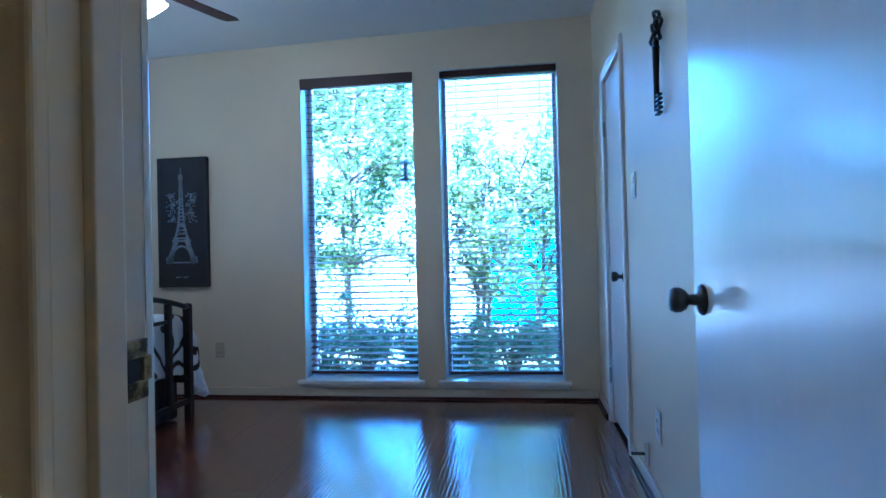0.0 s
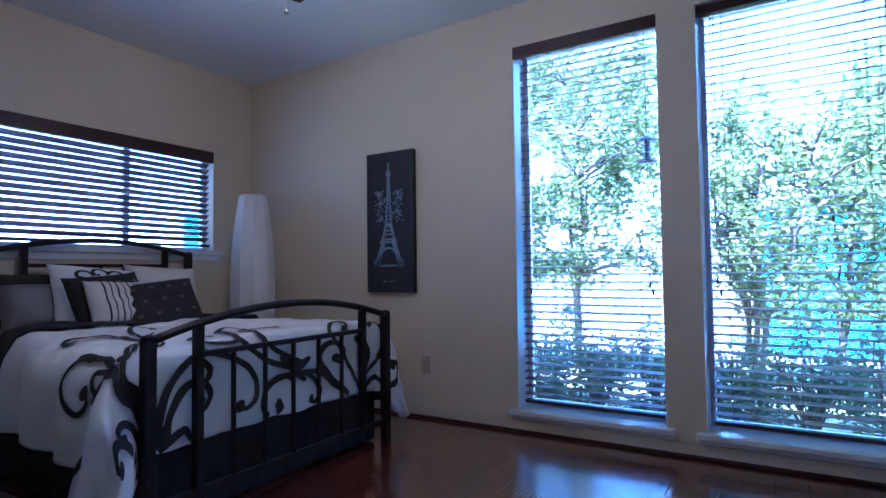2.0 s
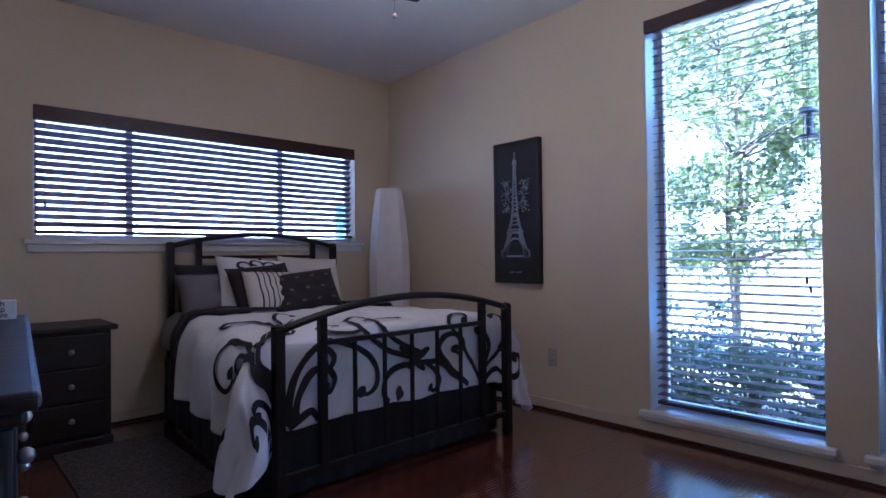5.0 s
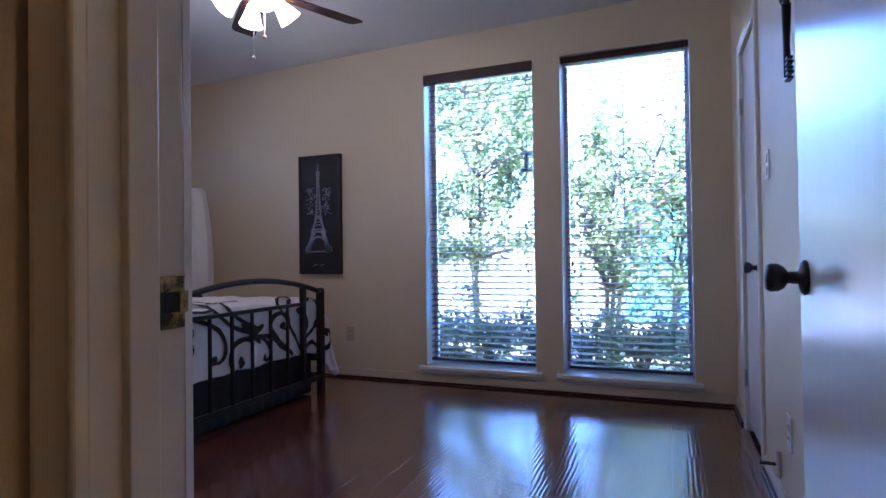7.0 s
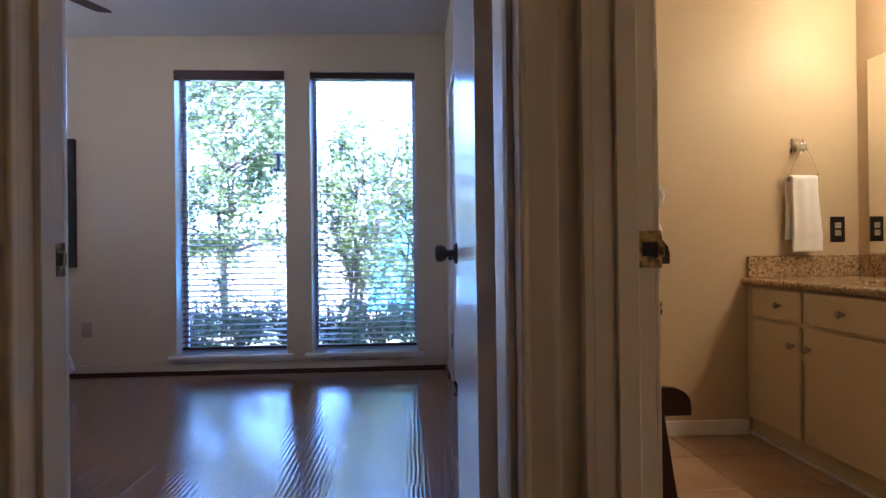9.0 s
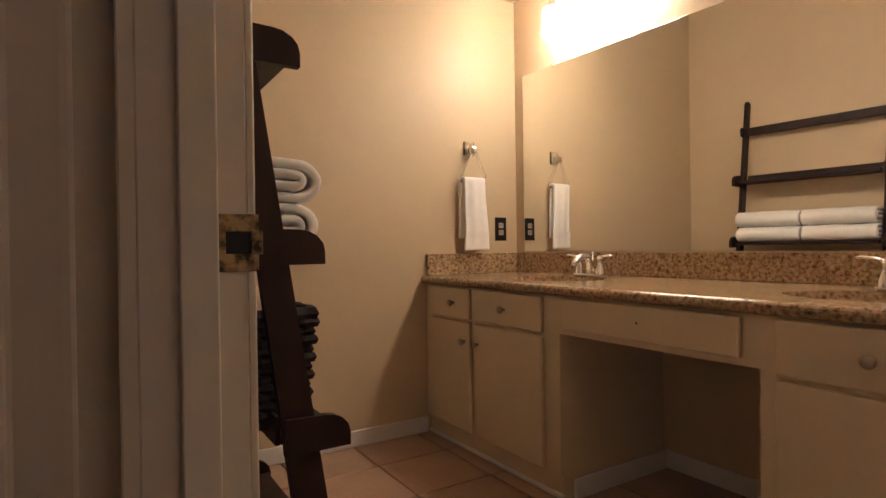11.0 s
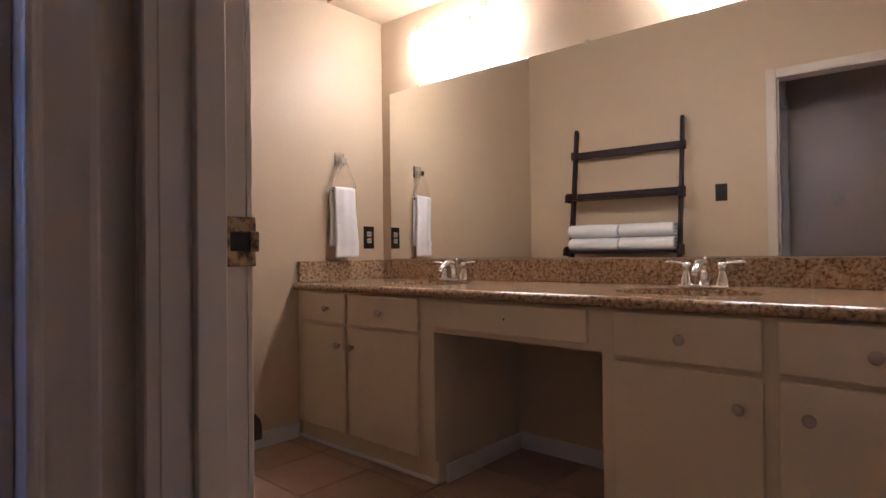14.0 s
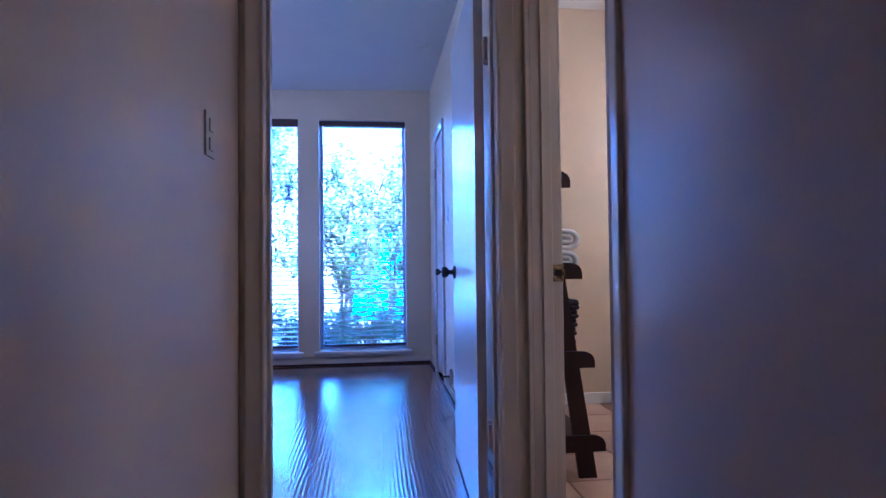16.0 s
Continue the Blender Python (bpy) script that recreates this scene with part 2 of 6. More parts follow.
MIRROR = mat("silvered_glass", (0.93, 0.94, 0.92), (0.93, 0.94, 0.92), rough=0.0, metal=1.0, bump=0.0)
MIRROR.node_tree.nodes["Principled BSDF"].inputs["Roughness"].links and MIRROR.node_tree.links.remove(MIRROR.node_tree.nodes["Principled BSDF"].inputs["Roughness"].links[0])
MIRROR.node_tree.nodes["Principled BSDF"].inputs["Roughness"].default_value = 0.0
CERAMIC = mat("biscuit_porcelain", (0.66, 0.58, 0.44), rough=0.12, bump=0.0)
SILVER = mat("silver_relief", (0.42, 0.42, 0.43), (0.24, 0.24, 0.25), rough=0.4, metal=0.6, scale=40, fine=200, bump=0.4)
FEEDER = mat("dark_green_enamel", (0.05, 0.06, 0.055), rough=0.45, bump=0.05)
INK = mat("black_ink", (0.01, 0.01, 0.012), rough=0.6, bump=0.0)
ACRYL = clear("clear_acrylic", 0.02)
PANE = thin_glass("window_glass")
FRAMEM = mat("white_window_frame", (0.82, 0.82, 0.82), rough=0.4)
WICKER = mat("black_wicker", (0.014, 0.010, 0.009), (0.008, 0.006, 0.005), rough=0.75, scale=30, bump=0.3)
SHADE = glow("lit_opal_glass", LAMP_WARM, VANITY_GLOW)
FANSHADE = glow("lit_fan_glass", (1.0, 0.72, 0.42), FAN_GLOW)
GRASS = mat("garden_ground", (0.34, 0.30, 0.22), (0.10, 0.14, 0.05), rough=0.95, scale=1.2, fine=25, bump=0.6, spread=0.5)
PAVE = mat("pale_concrete", (0.52, 0.50, 0.46), (0.44, 0.42, 0.38), rough=0.9, scale=2, fine=60, bump=0.3)
BARK = mat("grey_bark", (0.16, 0.12, 0.09), (0.08, 0.06, 0.045), rough=0.95, stretch=(1, 1, 0.3), scale=12, fine=60, bump=0.8)
LEAF = leaf_mat("tree_leaf", (0.12, 0.155, 0.045), (0.165, 0.20, 0.06))
LEAFD = leaf_mat("shrub_leaf", (0.085, 0.12, 0.06), (0.12, 0.16, 0.075))
BLUEW = mat("pale_blue_siding", (0.14, 0.40, 0.62), (0.12, 0.35, 0.55), rough=0.7, scale=2, fine=60)
FENCEM = mat("weathered_fence", (0.30, 0.26, 0.22), (0.20, 0.17, 0.14), rough=0.9, stretch=(6, 6, 0.6), vary=0.15)
EXTW = mat("outer_brick_paint", (0.45, 0.36, 0.28), (0.38, 0.30, 0.23), rough=0.9, scale=5)

# ---- building tools ----
BASE = {}


def thing(name, at, label, category, group="", kind=""):
    ob = new(name)
    ob.empty_display_size = 0.1
    ob.location = at
    BASE[ob] = Vector(at)
    return tagged(ob, label, category, group, kind)


def mesh_of(name, bm, material, base, smooth=False):
    me = bpy.data.meshes.new(name)
    bmesh.ops.translate(bm, verts=bm.verts, vec=-base)
    bmesh.ops.recalc_face_normals(bm, faces=bm.faces)
    if smooth:
        for f in bm.faces:
            f.smooth = True
    bm.to_mesh(me)
    bm.free()
    me.materials.append(material)
    return me


def part(name, bm, material, parent, label="", smooth=False):
    base = BASE[parent]
    ob = new(name, mesh_of(name, bm, material, base, smooth))
    ob.parent = parent
    BASE[ob] = base
    if label:
        tagged(ob, label)
    return ob


def solid(name, bm, material, label, category, group="", kind="", at=(0, 0, 0), smooth=False):
    ob = new(name, mesh_of(name, bm, material, Vector(at), smooth))
    ob.location = at
    BASE[ob] = Vector(at)
    return tagged(ob, label, category, group, kind)


def box(lo, hi, bevel=0.0, bm=None, seg=2, m=None):
    bm = bm or bmesh.new()
    lo, hi = Vector(lo), Vector(hi)
    t = Matrix.Translation((lo + hi) / 2) @ Matrix.Diagonal((*(hi - lo), 1))
    vs = bmesh.ops.create_cube(bm, size=1, matrix=t)["verts"]
    if bevel:
        es = list({e for v in vs for e in v.link_edges})
        r = bmesh.ops.bevel(bm, geom=es, offset=bevel, segments=seg, affect="EDGES", profile=0.5)
        vs = list({v for f in r["faces"] for v in f.verts} | {v for v in vs if v.is_valid})
    if m is not None:
        bmesh.ops.transform(bm, matrix=m, verts=vs)
    return bm


def rod(p, q, r, bm=None, seg=10, r2=None):
    bm = bm or bmesh.new()
    p, q = Vector(p), Vector(q)
    d = q - p
    m = Matrix.Translation((p + q) / 2) @ d.to_track_quat("Z", "Y").to_matrix().to_4x4()
    bmesh.ops.create_cone(bm, cap_ends=True, segments=seg, radius1=r, radius2=r if r2 is None else r2, depth=d.length, matrix=m)
    return bm


def ball(c, r, bm=None, squash=(1, 1, 1), seg=12):
    bm = bm or bmesh.new()
    bmesh.ops.create_uvsphere(bm, u_segments=seg, v_segments=max(6, seg // 2 + 2), radius=r, matrix=Matrix.Translation(c) @ Matrix.Diagonal((*squash, 1)))
    return bm


def lathe(profile, c, axis=(0, 0, 1), seg=20, bm=None):
    """Turn (radius, height) pairs round an axis through c."""
    bm = bm or bmesh.new()
    q = Vector(axis).to_track_quat("Z", "Y").to_matrix()
    rings = []
    for r, h in profile:
        rings.append([bm.verts.new(Vector(c) + q @ Vector((r * math.cos(2 * math.pi * i / seg), r * math.sin(2 * math.pi * i / seg), h))) for i in range(seg)])
    for a, b in zip(rings, rings[1:]):
        for i in range(seg):
            bm.faces.new((a[i], a[(i + 1) % seg], b[(i + 1) % seg], b[i]))
    return bm


def tube(points, r, bm=None, seg=8, flat=1.0):
    """A round bar along a line of points; r may be a list. flat squeezes it across."""
    bm = bm or bmesh.new()
    pts = [Vector(p) for p in points]
    rings = []
    for i, p in enumerate(pts):
        d = (pts[min(i + 1, len(pts) - 1)] - pts[max(i - 1, 0)]).normalized()
        side = d.cross(Vector((0, 0, 1)))
        side = side.normalized() if side.length > 1e-3 else Vector((1, 0, 0))
        up = side.cross(d).normalized()
        ri = r[i] if isinstance(r, (list, tuple)) else r
        rings.append([bm.verts.new(p + side * ri * math.cos(2 * math.pi * k / seg) + up * ri * flat * math.sin(2 * math.pi * k / seg)) for k in range(seg)])
    for a, b in zip(rings, rings[1:]):
        for k in range(seg):
            bm.faces.new((a[k], a[(k + 1) % seg], b[(k + 1) % seg], b[k]))
    bm.faces.new(rings[0])
    bm.faces.new(rings[-1][::-1])
    return bm


def grid(fn, nu, nv, thick=0.0, bm=None):
    """A sheet fn(u, v) over the unit square, with a back at the given thickness below it."""
    bm = bm or bmesh.new()
    vs = [[bm.verts.new(fn(i / nu, j / nv)) for j in range(nv + 1)] for i in range(nu + 1)]
    for i in range(nu):
        for j in range(nv):
            bm.faces.new((vs[i][j], vs[i + 1][j], vs[i + 1][j + 1], vs[i][j + 1]))
    if thick:
        bm.normal_update()
        up = -1 if sum(v.normal.z for row in vs for v in row) > 0 else 1
        bk = [[bm.verts.new(v.co + v.normal * thick * up) for v in row] for row in vs]
        for i in range(nu):
            for j in range(nv):
                bm.faces.new((bk[i][j + 1], bk[i + 1][j + 1], bk[i + 1][j], bk[i][j]))
        rim = [(i, 0) for i in range(nu)] + [(nu, j) for j in range(nv)] + [(i, nv) for i in range(nu, 0, -1)] + [(0, j) for j in range(nv, 0, -1)]
        for (a, b), (c, d) in zip(rim, rim[1:] + rim[:1]):
            bm.faces.new((vs[c][d], vs[a][b], bk[a][b], bk[c][d]))
        bmesh.ops.recalc_face_normals(bm, faces=bm.faces)
    return bm


# ---- plan ----
W, E, S, N = -3.86, 0.645, 0.822, 4.242          # bedroom faces
HS, HL, HR, BW = 0.707, -0.335, 0.63, 0.722      # hall end wall, hall side faces, bath west face
JL, JR = -0.254, 0.52                            # bedroom door jambs
BJN, BJS = 0.673, 0.024                          # bath door jambs
BN, BM, BS = 2.478, 2.592, -0.60                 # bath north, mirror wall, south
DOOR_H = 2.035
HALL_END = -3.2


def ceil_z(x):
    return 2.555 + (x - W) * (2.648 - 2.555) / (E - W)


def structure(name, bm, material, label, category="wall"):
    return solid(name, bm, material, label, category, kind="structure")


# floor slabs under planks and tiles
floor = structure("floor", box((W - 0.12, S, -0.14), (E + 0.05, N + 0.12, -0.012)), SUB, "dark red-brown hand-scraped wooden plank floor", "floor")
hall_floor = structure("floor_hall", box((HL - 0.11, HALL_END, -0.14), (HR + 0.06, S, -0.012)), SUB, "dark wooden plank floor of the hallway", "floor")
bath_floor = structure("floor_bath", box((HR + 0.06, BS - 0.1, -0.14), (BM + 0.22, BN + 0.1, -0.012)), GROUT, "beige square ceramic tile floor with brown grout", "floor")

# bedroom north wall with two tall windows
WIN = [(-1.457, -0.612), (-0.424, 0.408)]
WZ0, WZ1 = 0.137, 2.342
bm = box((W - 0.12, N, -0.1), (WIN[0][0], N + 0.20, 2.9))
box((WIN[0][1], N, -0.1), (WIN[1][0], N + 0.20, 2.9), bm=bm)
box((WIN[1][1], N, -0.1), (E + 0.1, N + 0.20, 2.9), bm=bm)
for a, b in WIN:
    box((a, N, -0.1), (b, N + 0.20, WZ0 - 0.03), bm=bm)
    box((a, N, WZ1), (b, N + 0.20, 2.9), bm=bm)
structure("wall_north", bm, CREAM, "cream painted plaster wall round two tall windows")

# bedroom west wall with a wide high window
VY0, VY1, VZ0, VZ1 = 1.687, 3.882, 1.145, 1.925
bm = box((W - 0.14, S - 0.12, -0.1), (W, VY0, 2.9))
box((W - 0.14, VY1, -0.1), (W, N, 2.9), bm=bm)
box((W - 0.14, VY0, -0.1), (W, VY1, VZ0 - 0.03), bm=bm)
box((W - 0.14, VY0, VZ1), (W, VY1, 2.9), bm=bm)
structure("wall_west", bm, CREAM, "cream painted plaster wall with a wide high window")

# bedroom south wall with the door opening
bm = box((W, HS, -0.1), (JL - 0.02, S, 2.9))
box((JR + 0.02, HS, -0.1), (HR, S, 2.9), bm=bm)
box((JL - 0.02, HS, DOOR_H + 0.02), (JR + 0.02, S, 2.9), bm=bm)
structure("wall_south", bm, CREAM, "cream painted plaster wall with the bedroom doorway")

# bedroom east wall with the closet door
CY0, CY1 = 3.22, 3.765
bm = box((E, S, -0.1), (BW, CY0 - 0.02, 2.9))
box((E, CY1 + 0.02, -0.1), (BW, N, 2.9), bm=bm)
box((E, CY0 - 0.02, DOOR_H), (BW, CY1 + 0.02, 2.9), bm=bm)
structure("wall_east", bm, CREAM, "cream painted plaster wall with a closet door")
structure("wall_closet", box((BW + 0.004, BN + 0.12, -0.1), (BW + 0.10, N + 0.1, 2.9)), CREAM, "plain wall behind the closet door")

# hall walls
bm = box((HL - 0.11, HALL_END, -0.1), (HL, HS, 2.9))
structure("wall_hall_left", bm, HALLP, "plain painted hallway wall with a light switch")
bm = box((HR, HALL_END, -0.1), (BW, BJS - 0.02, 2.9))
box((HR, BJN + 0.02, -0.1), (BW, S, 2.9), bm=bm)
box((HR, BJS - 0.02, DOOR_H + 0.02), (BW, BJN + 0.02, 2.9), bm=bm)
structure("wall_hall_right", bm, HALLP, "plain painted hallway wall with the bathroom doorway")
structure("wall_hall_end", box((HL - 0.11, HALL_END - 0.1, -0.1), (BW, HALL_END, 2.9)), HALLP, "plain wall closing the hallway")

# bath walls: the tan paint is a thin skin on the west side
BC = 2.69
SKEW = math.tan(radians(2.6))
back_turn = Matrix.Translation((BM, 2.410, 0)) @ Matrix.Rotation(radians(2.6), 4, "Z") @ Matrix.Translation((-BM, -2.410, 0))


def back_x(y):
    """The face of the wall behind the vanity, which runs a little out of square."""
    return BM + (2.410 - y) * SKEW


structure("wall_bath_north", box((BW, BN, -0.1), (BM + 0.12, BN + 0.1, 2.9)), TAN, "tan painted plaster wall of the bathroom")
structure("wall_bath_east", box((BM, BS - 0.05, -0.1), (BM + 0.12, BN + 0.02, 2.9), m=back_turn), TAN, "tan painted plaster wall behind the vanity")
structure("wall_bath_south", box((BW, BS - 0.1, -0.1), (BM + 0.22, BS, 2.9)), TAN, "tan painted plaster wall closing the bathroom")
bm = box((BW, BS, 0), (BW + 0.008, BJS - 0.02, BC))
box((BW, BJN + 0.02, 0), (BW + 0.008, BN, BC), bm=bm)
box((BW, BJS - 0.02, DOOR_H + 0.02), (BW + 0.008, BJN + 0.02, BC), bm=bm)
structure("wall_bath_west", bm, TAN, "tan painted plaster wall with the bathroom doorway")

# ceilings
bm = box((W - 0.14, S - 0.12, 0), (E + 0.1, N + 0.14, 0.1))
for v in bm.verts:
    v.co.z += ceil_z(v.co.x)
structure("ceiling", bm, CEIL, "off-white textured bedroom ceiling", "ceiling")
structure("ceiling_hall", box((HL - 0.11, HALL_END - 0.1, 2.44), (HR, HS, 2.54)), CEIL, "off-white hallway ceiling", "ceiling")
structure("ceiling_bath", box((BW, BS - 0.1, BC), (BM + 0.22, BN + 0.1, BC + 0.1)), CEIL, "off-white bathroom ceiling", "ceiling")
structure("soffit", box((2.207, BS, 2.25), (BM + 0.10, BN, BC)), TAN, "dropped plaster soffit above the vanity", "soffit")
# hanging feeder under the eave, seen through the blinds
FX, FY, FZ = -0.766, 4.69, 1.698
bf = thing("bird_feeder", (FX, FY, FZ), "dark hanging two-tier bird feeder outside the window", "bird feeder")
part("cord", tube([(FX, FY, 2.915), (FX + 0.002, FY, 2.3), (FX, FY, FZ + 0.10)], 0.0025, seg=6), INK, bf)
part("canopy", lathe([(0.0, 0.095), (0.015, 0.09), (0.055, 0.062), (0.057, 0.056), (0.0, 0.056)], (FX, FY, FZ), seg=20), FEEDER, bf, smooth=True)
part("seed_tube", lathe([(0.0, 0.06), (0.020, 0.06), (0.020, -0.07), (0.0, -0.07)], (FX, FY, FZ), seg=16), FEEDER, bf)
part("tray", lathe([(0.0, -0.078), (0.05, -0.078), (0.062, -0.062), (0.058, -0.060), (0.047, -0.072), (0.0, -0.072)], (FX, FY, FZ), seg=20), FEEDER, bf, smooth=True)

structure("roof", box((W - 0.6, HALL_END - 0.6, 2.92), (BM + 0.6, N + 0.5, 3.05)), EXTW, "flat roof slab over the rooms", "roof")


def run_trim(name, segs, h, t, material, label, category, z=0.0):
    """Straight runs of skirting: (x0, y0, x1, y1, nx, ny), the wall face and the way into the room."""
    bm = bmesh.new()
    for x0, y0, x1, y1, nx, ny in segs:
        lo = (min(x0, x1, x0 + nx * t, x1 + nx * t), min(y0, y1, y0 + ny * t, y1 + ny * t), z)
        hi = (max(x0, x1, x0 + nx * t, x1 + nx * t), max(y0, y1, y0 + ny * t, y1 + ny * t), z + h)
        box(lo, hi, 0.004, bm)
    return structure(name, bm, material, label, category)


room = [(W, N, E - 0.012, N, 0, -1), (W, S + 0.012, W, N - 0.012, 1, 0), (E, CY1 + 0.08, E, N - 0.012, -1, 0), (E, S, E, CY0 - 0.08, -1, 0), (W + 0.012, S, JL - 0.08, S, 0, 1)]
run_trim("baseboard", room, 0.075, 0.012, TRIM, "low cream painted wooden baseboard", "baseboard", 0.001)
run_trim("trim", [(a + nx * 0.012, b + ny * 0.012, c + nx * 0.012, d + ny * 0.012, nx, ny) for a, b, c, d, nx, ny in room], 0.018, 0.014, SHOE, "dark stained quarter-round along the floor", "trim", 0.002)
run_trim("baseboard_hall", [(HL, HALL_END, HL, HS - 0.02, 1, 0), (HR, HALL_END, HR, BJS - 0.09, -1, 0)], 0.075, 0.012, TRIM, "low cream painted wooden baseboard", "baseboard", 0.001)
run_trim("baseboard_bath", [(BW + 0.02, BN, 2.0, BN, 0, -1), (BW + 0.008, BJN + 0.085, BW + 0.008, BN - 0.013, 1, 0), (2.58, 0.86, 2.58, 1.535, -1, 0), (2.05, 1.535, 2.565, 1.535, 0, -1)], 0.075, 0.013, DOORW, "white painted bathroom baseboard", "baseboard", 0.001)


def moulding(put, across, z0, z1, bm=None):
    """An upright run of casing with a bead on one edge, a shallow hollow and an eased outer edge."""
    bm = bm or bmesh.new()
    rows = []
    for z in (z0, z1):
        rows.append([bm.verts.new(put(u, d, z)) for u, d in across])
    n = len(across)
    for i in range(n):
        bm.faces.new((rows[0][i], rows[0][(i + 1) % n], rows[1][(i + 1) % n], rows[1][i]))
    bm.faces.new(rows[0])
    bm.faces.new(rows[1][::-1])
    return bm


def casing_profile(inner, way, width, t):
    """(place, depth) pairs from the bead at the opening to the outer edge."""
    shape = [(0.0, 0.0), (0.0, 0.55)] + [(0.09 - 0.09 * math.cos(a), 0.6 + 0.25 * math.sin(a)) for a in (0.5, 1.0, 1.571, 2.2, 2.8)] + [(0.24, 0.62), (0.55, 0.78), (0.84, 0.98), (0.94, 1.0), (1.0, 0.86), (1.0, 0.0)]
    return [(inner + way * width * u, t * d) for u, d in shape]


def casing(parent, axis, face, out, a, b, h, width=0.062, t=0.016, material=TRIM):
    """Moulded casing round an opening: two legs and a head."""
    def put(u, d, z):
        return (u, face + out * d, z) if axis == "x" else (face + out * d, u, z)
    for inner, way in ((a, -1), (b, 1)):
        part("casing_leg", moulding(put, casing_profile(inner, way, width, t), 0.0, h + width), material, parent)
    def over_door(u, d, z):
        return (z, face + out * d, u) if axis == "x" else (face + out * d, z, u)
    part("casing_head", moulding(over_door, casing_profile(h, 1, width, t), a + 0.001, b - 0.001), material, parent)


def door_knob(parent, c, way, material=PEWTER):
    """Round knob on a rose; way points out of the door."""
    k = part("knob", lathe([(0.031, 0.0), (0.033, 0.004), (0.028, 0.010), (0.012, 0.014), (0.011, 0.030), (0.020, 0.036), (0.026, 0.046), (0.0265, 0.058), (0.022, 0.066), (0.0, 0.068)], c, way, 20), material, parent, "dark pewter round door knob", True)
    return k


def strike(parent, c, way, along):
    """Latch strike plate let into a jamb, its paint worn off the brass."""
    n, u = Vector(way), Vector(along)
    c = Vector(c)
    bm = bmesh.new()
    def b(cu, cz, wu, wz, d0, d1, bb):
        p = c + u * cu + Vector((0, 0, cz))
        q = [p + u * s * wu / 2 + Vector((0, 0, k * wz / 2)) + n * d for s in (-1, 1) for k in (-1, 1) for d in (d0, d1)]
        lo = [min(v[i] for v in q) for i in range(3)]
        hi = [max(v[i] for v in q) for i in range(3)]
        return box(lo, hi, bb, bm)
    b(0, 0.020, 0.04, 0.018, 0, 0.003, 0.001)
    b(0, -0.020, 0.04, 0.018, 0, 0.003, 0.001)
    b(-0.016, 0, 0.008, 0.024, 0, 0.003, 0.001)
    b(0.018, 0, 0.012, 0.024, 0, 0.004, 0.001)
    pl = part("strike_plate", bm, BRASSD, parent, "worn brass strike plate with flaking paint")
    bm = bmesh.new()
    b(0, 0, 0.024, 0.022, -0.001, 0.001, 0)
    part("latch_hole", bm, INK, pl)


# bedroom doorway: jambs, stops and casings, then the open leaf
fr = thing("door_frame_1", (JL, HS, 0), "cream painted bedroom door frame with worn strike plate", "door frame", kind="structure")
for lo, hi in (((JL - 0.02, HS, 0), (JL, S, DOOR_H)), ((JR, HS, 0), (JR + 0.02, S, DOOR_H))):
    part("jamb", box(lo, hi, 0.002), TRIM, fr)
part("head_jamb", box((JL - 0.02, HS, DOOR_H), (JR + 0.02, S, DOOR_H + 0.02), 0.002), TRIM, fr)
part("door_stop", box((JL, HS + 0.035, 0), (JL + 0.012, HS + 0.072, DOOR_H), 0.002), TRIM, fr)
part("door_stop", box((JR - 0.012, HS + 0.035, 0), (JR, HS + 0.072, DOOR_H), 0.002), TRIM, fr)
part("door_stop", box((JL + 0.012, HS + 0.035, DOOR_H - 0.012), (JR - 0.012, HS + 0.072, DOOR_H), 0.002), TRIM, fr)
casing(fr, "x", HS, -1, JL, JR, DOOR_H)
casing(fr, "x", S, 1, JL, JR, DOOR_H, material=DOORW)
strike(fr, (JL, S - 0.022, 0.915), (1, 0, 0), (0, 1, 0))

d = thing("door_1", (JR - 0.02, S + 0.004, 0), "white flush bedroom door standing open against the wall", "door", kind="structure")
turn = Matrix.Translation((JR - 0.02, S + 0.004, 0)) @ Matrix.Rotation(radians(-2.0), 4, "Z") @ Matrix.Translation((-(JR - 0.02), -(S + 0.004), 0))
part("leaf", box((JR - 0.055, S + 0.006, 0.012), (JR - 0.020, S + 0.768, DOOR_H - 0.004), 0.002, m=turn), DOORW, d)
for way, x in (((-1, 0, 0), JR - 0.055), ((1, 0, 0), JR - 0.020)):
    door_knob(d, turn @ Vector((x, S + 0.70, 0.914)), turn.to_3x3() @ Vector(way))
part("latch_plate", box((JR - 0.049, S + 0.767, 0.885), (JR - 0.026, S + 0.770, 0.943), 0.0, m=turn), BRASSD, d)
for z in (0.34, 1.73):
    part("hinge", rod((JR - 0.008, S + 0.008, z - 0.045), (JR - 0.008, S + 0.008, z + 0.045), 0.007, box((JR - 0.022, S - 0.03, z - 0.044), (JR - 0.001, S + 0.006, z + 0.044))), TRIM, d)

# closet door, shut
fr = thing("door_frame_2", (E, CY0, 0), "white painted closet door frame", "door frame", kind="structure")
part("jamb", box((E, CY0 - 0.02, 0), (BW, CY0, DOOR_H)), DOORW, fr)
part("jamb", box((E, CY1, 0), (BW, CY1 + 0.02, DOOR_H)), DOORW, fr)
casing(fr, "y", E, -1, CY0, CY1, DOOR_H, material=DOORW)
d = thing("door_2", (E, CY0, 0), "white flush closet door, shut", "door", kind="structure")
part("leaf", box((E + 0.006, CY0 + 0.004, 0.035), (E + 0.041, CY1 - 0.004, DOOR_H - 0.004), 0.002), DOORW, d)
door_knob(d, (E + 0.006, CY0 + 0.065, 0.887), (-1, 0, 0))
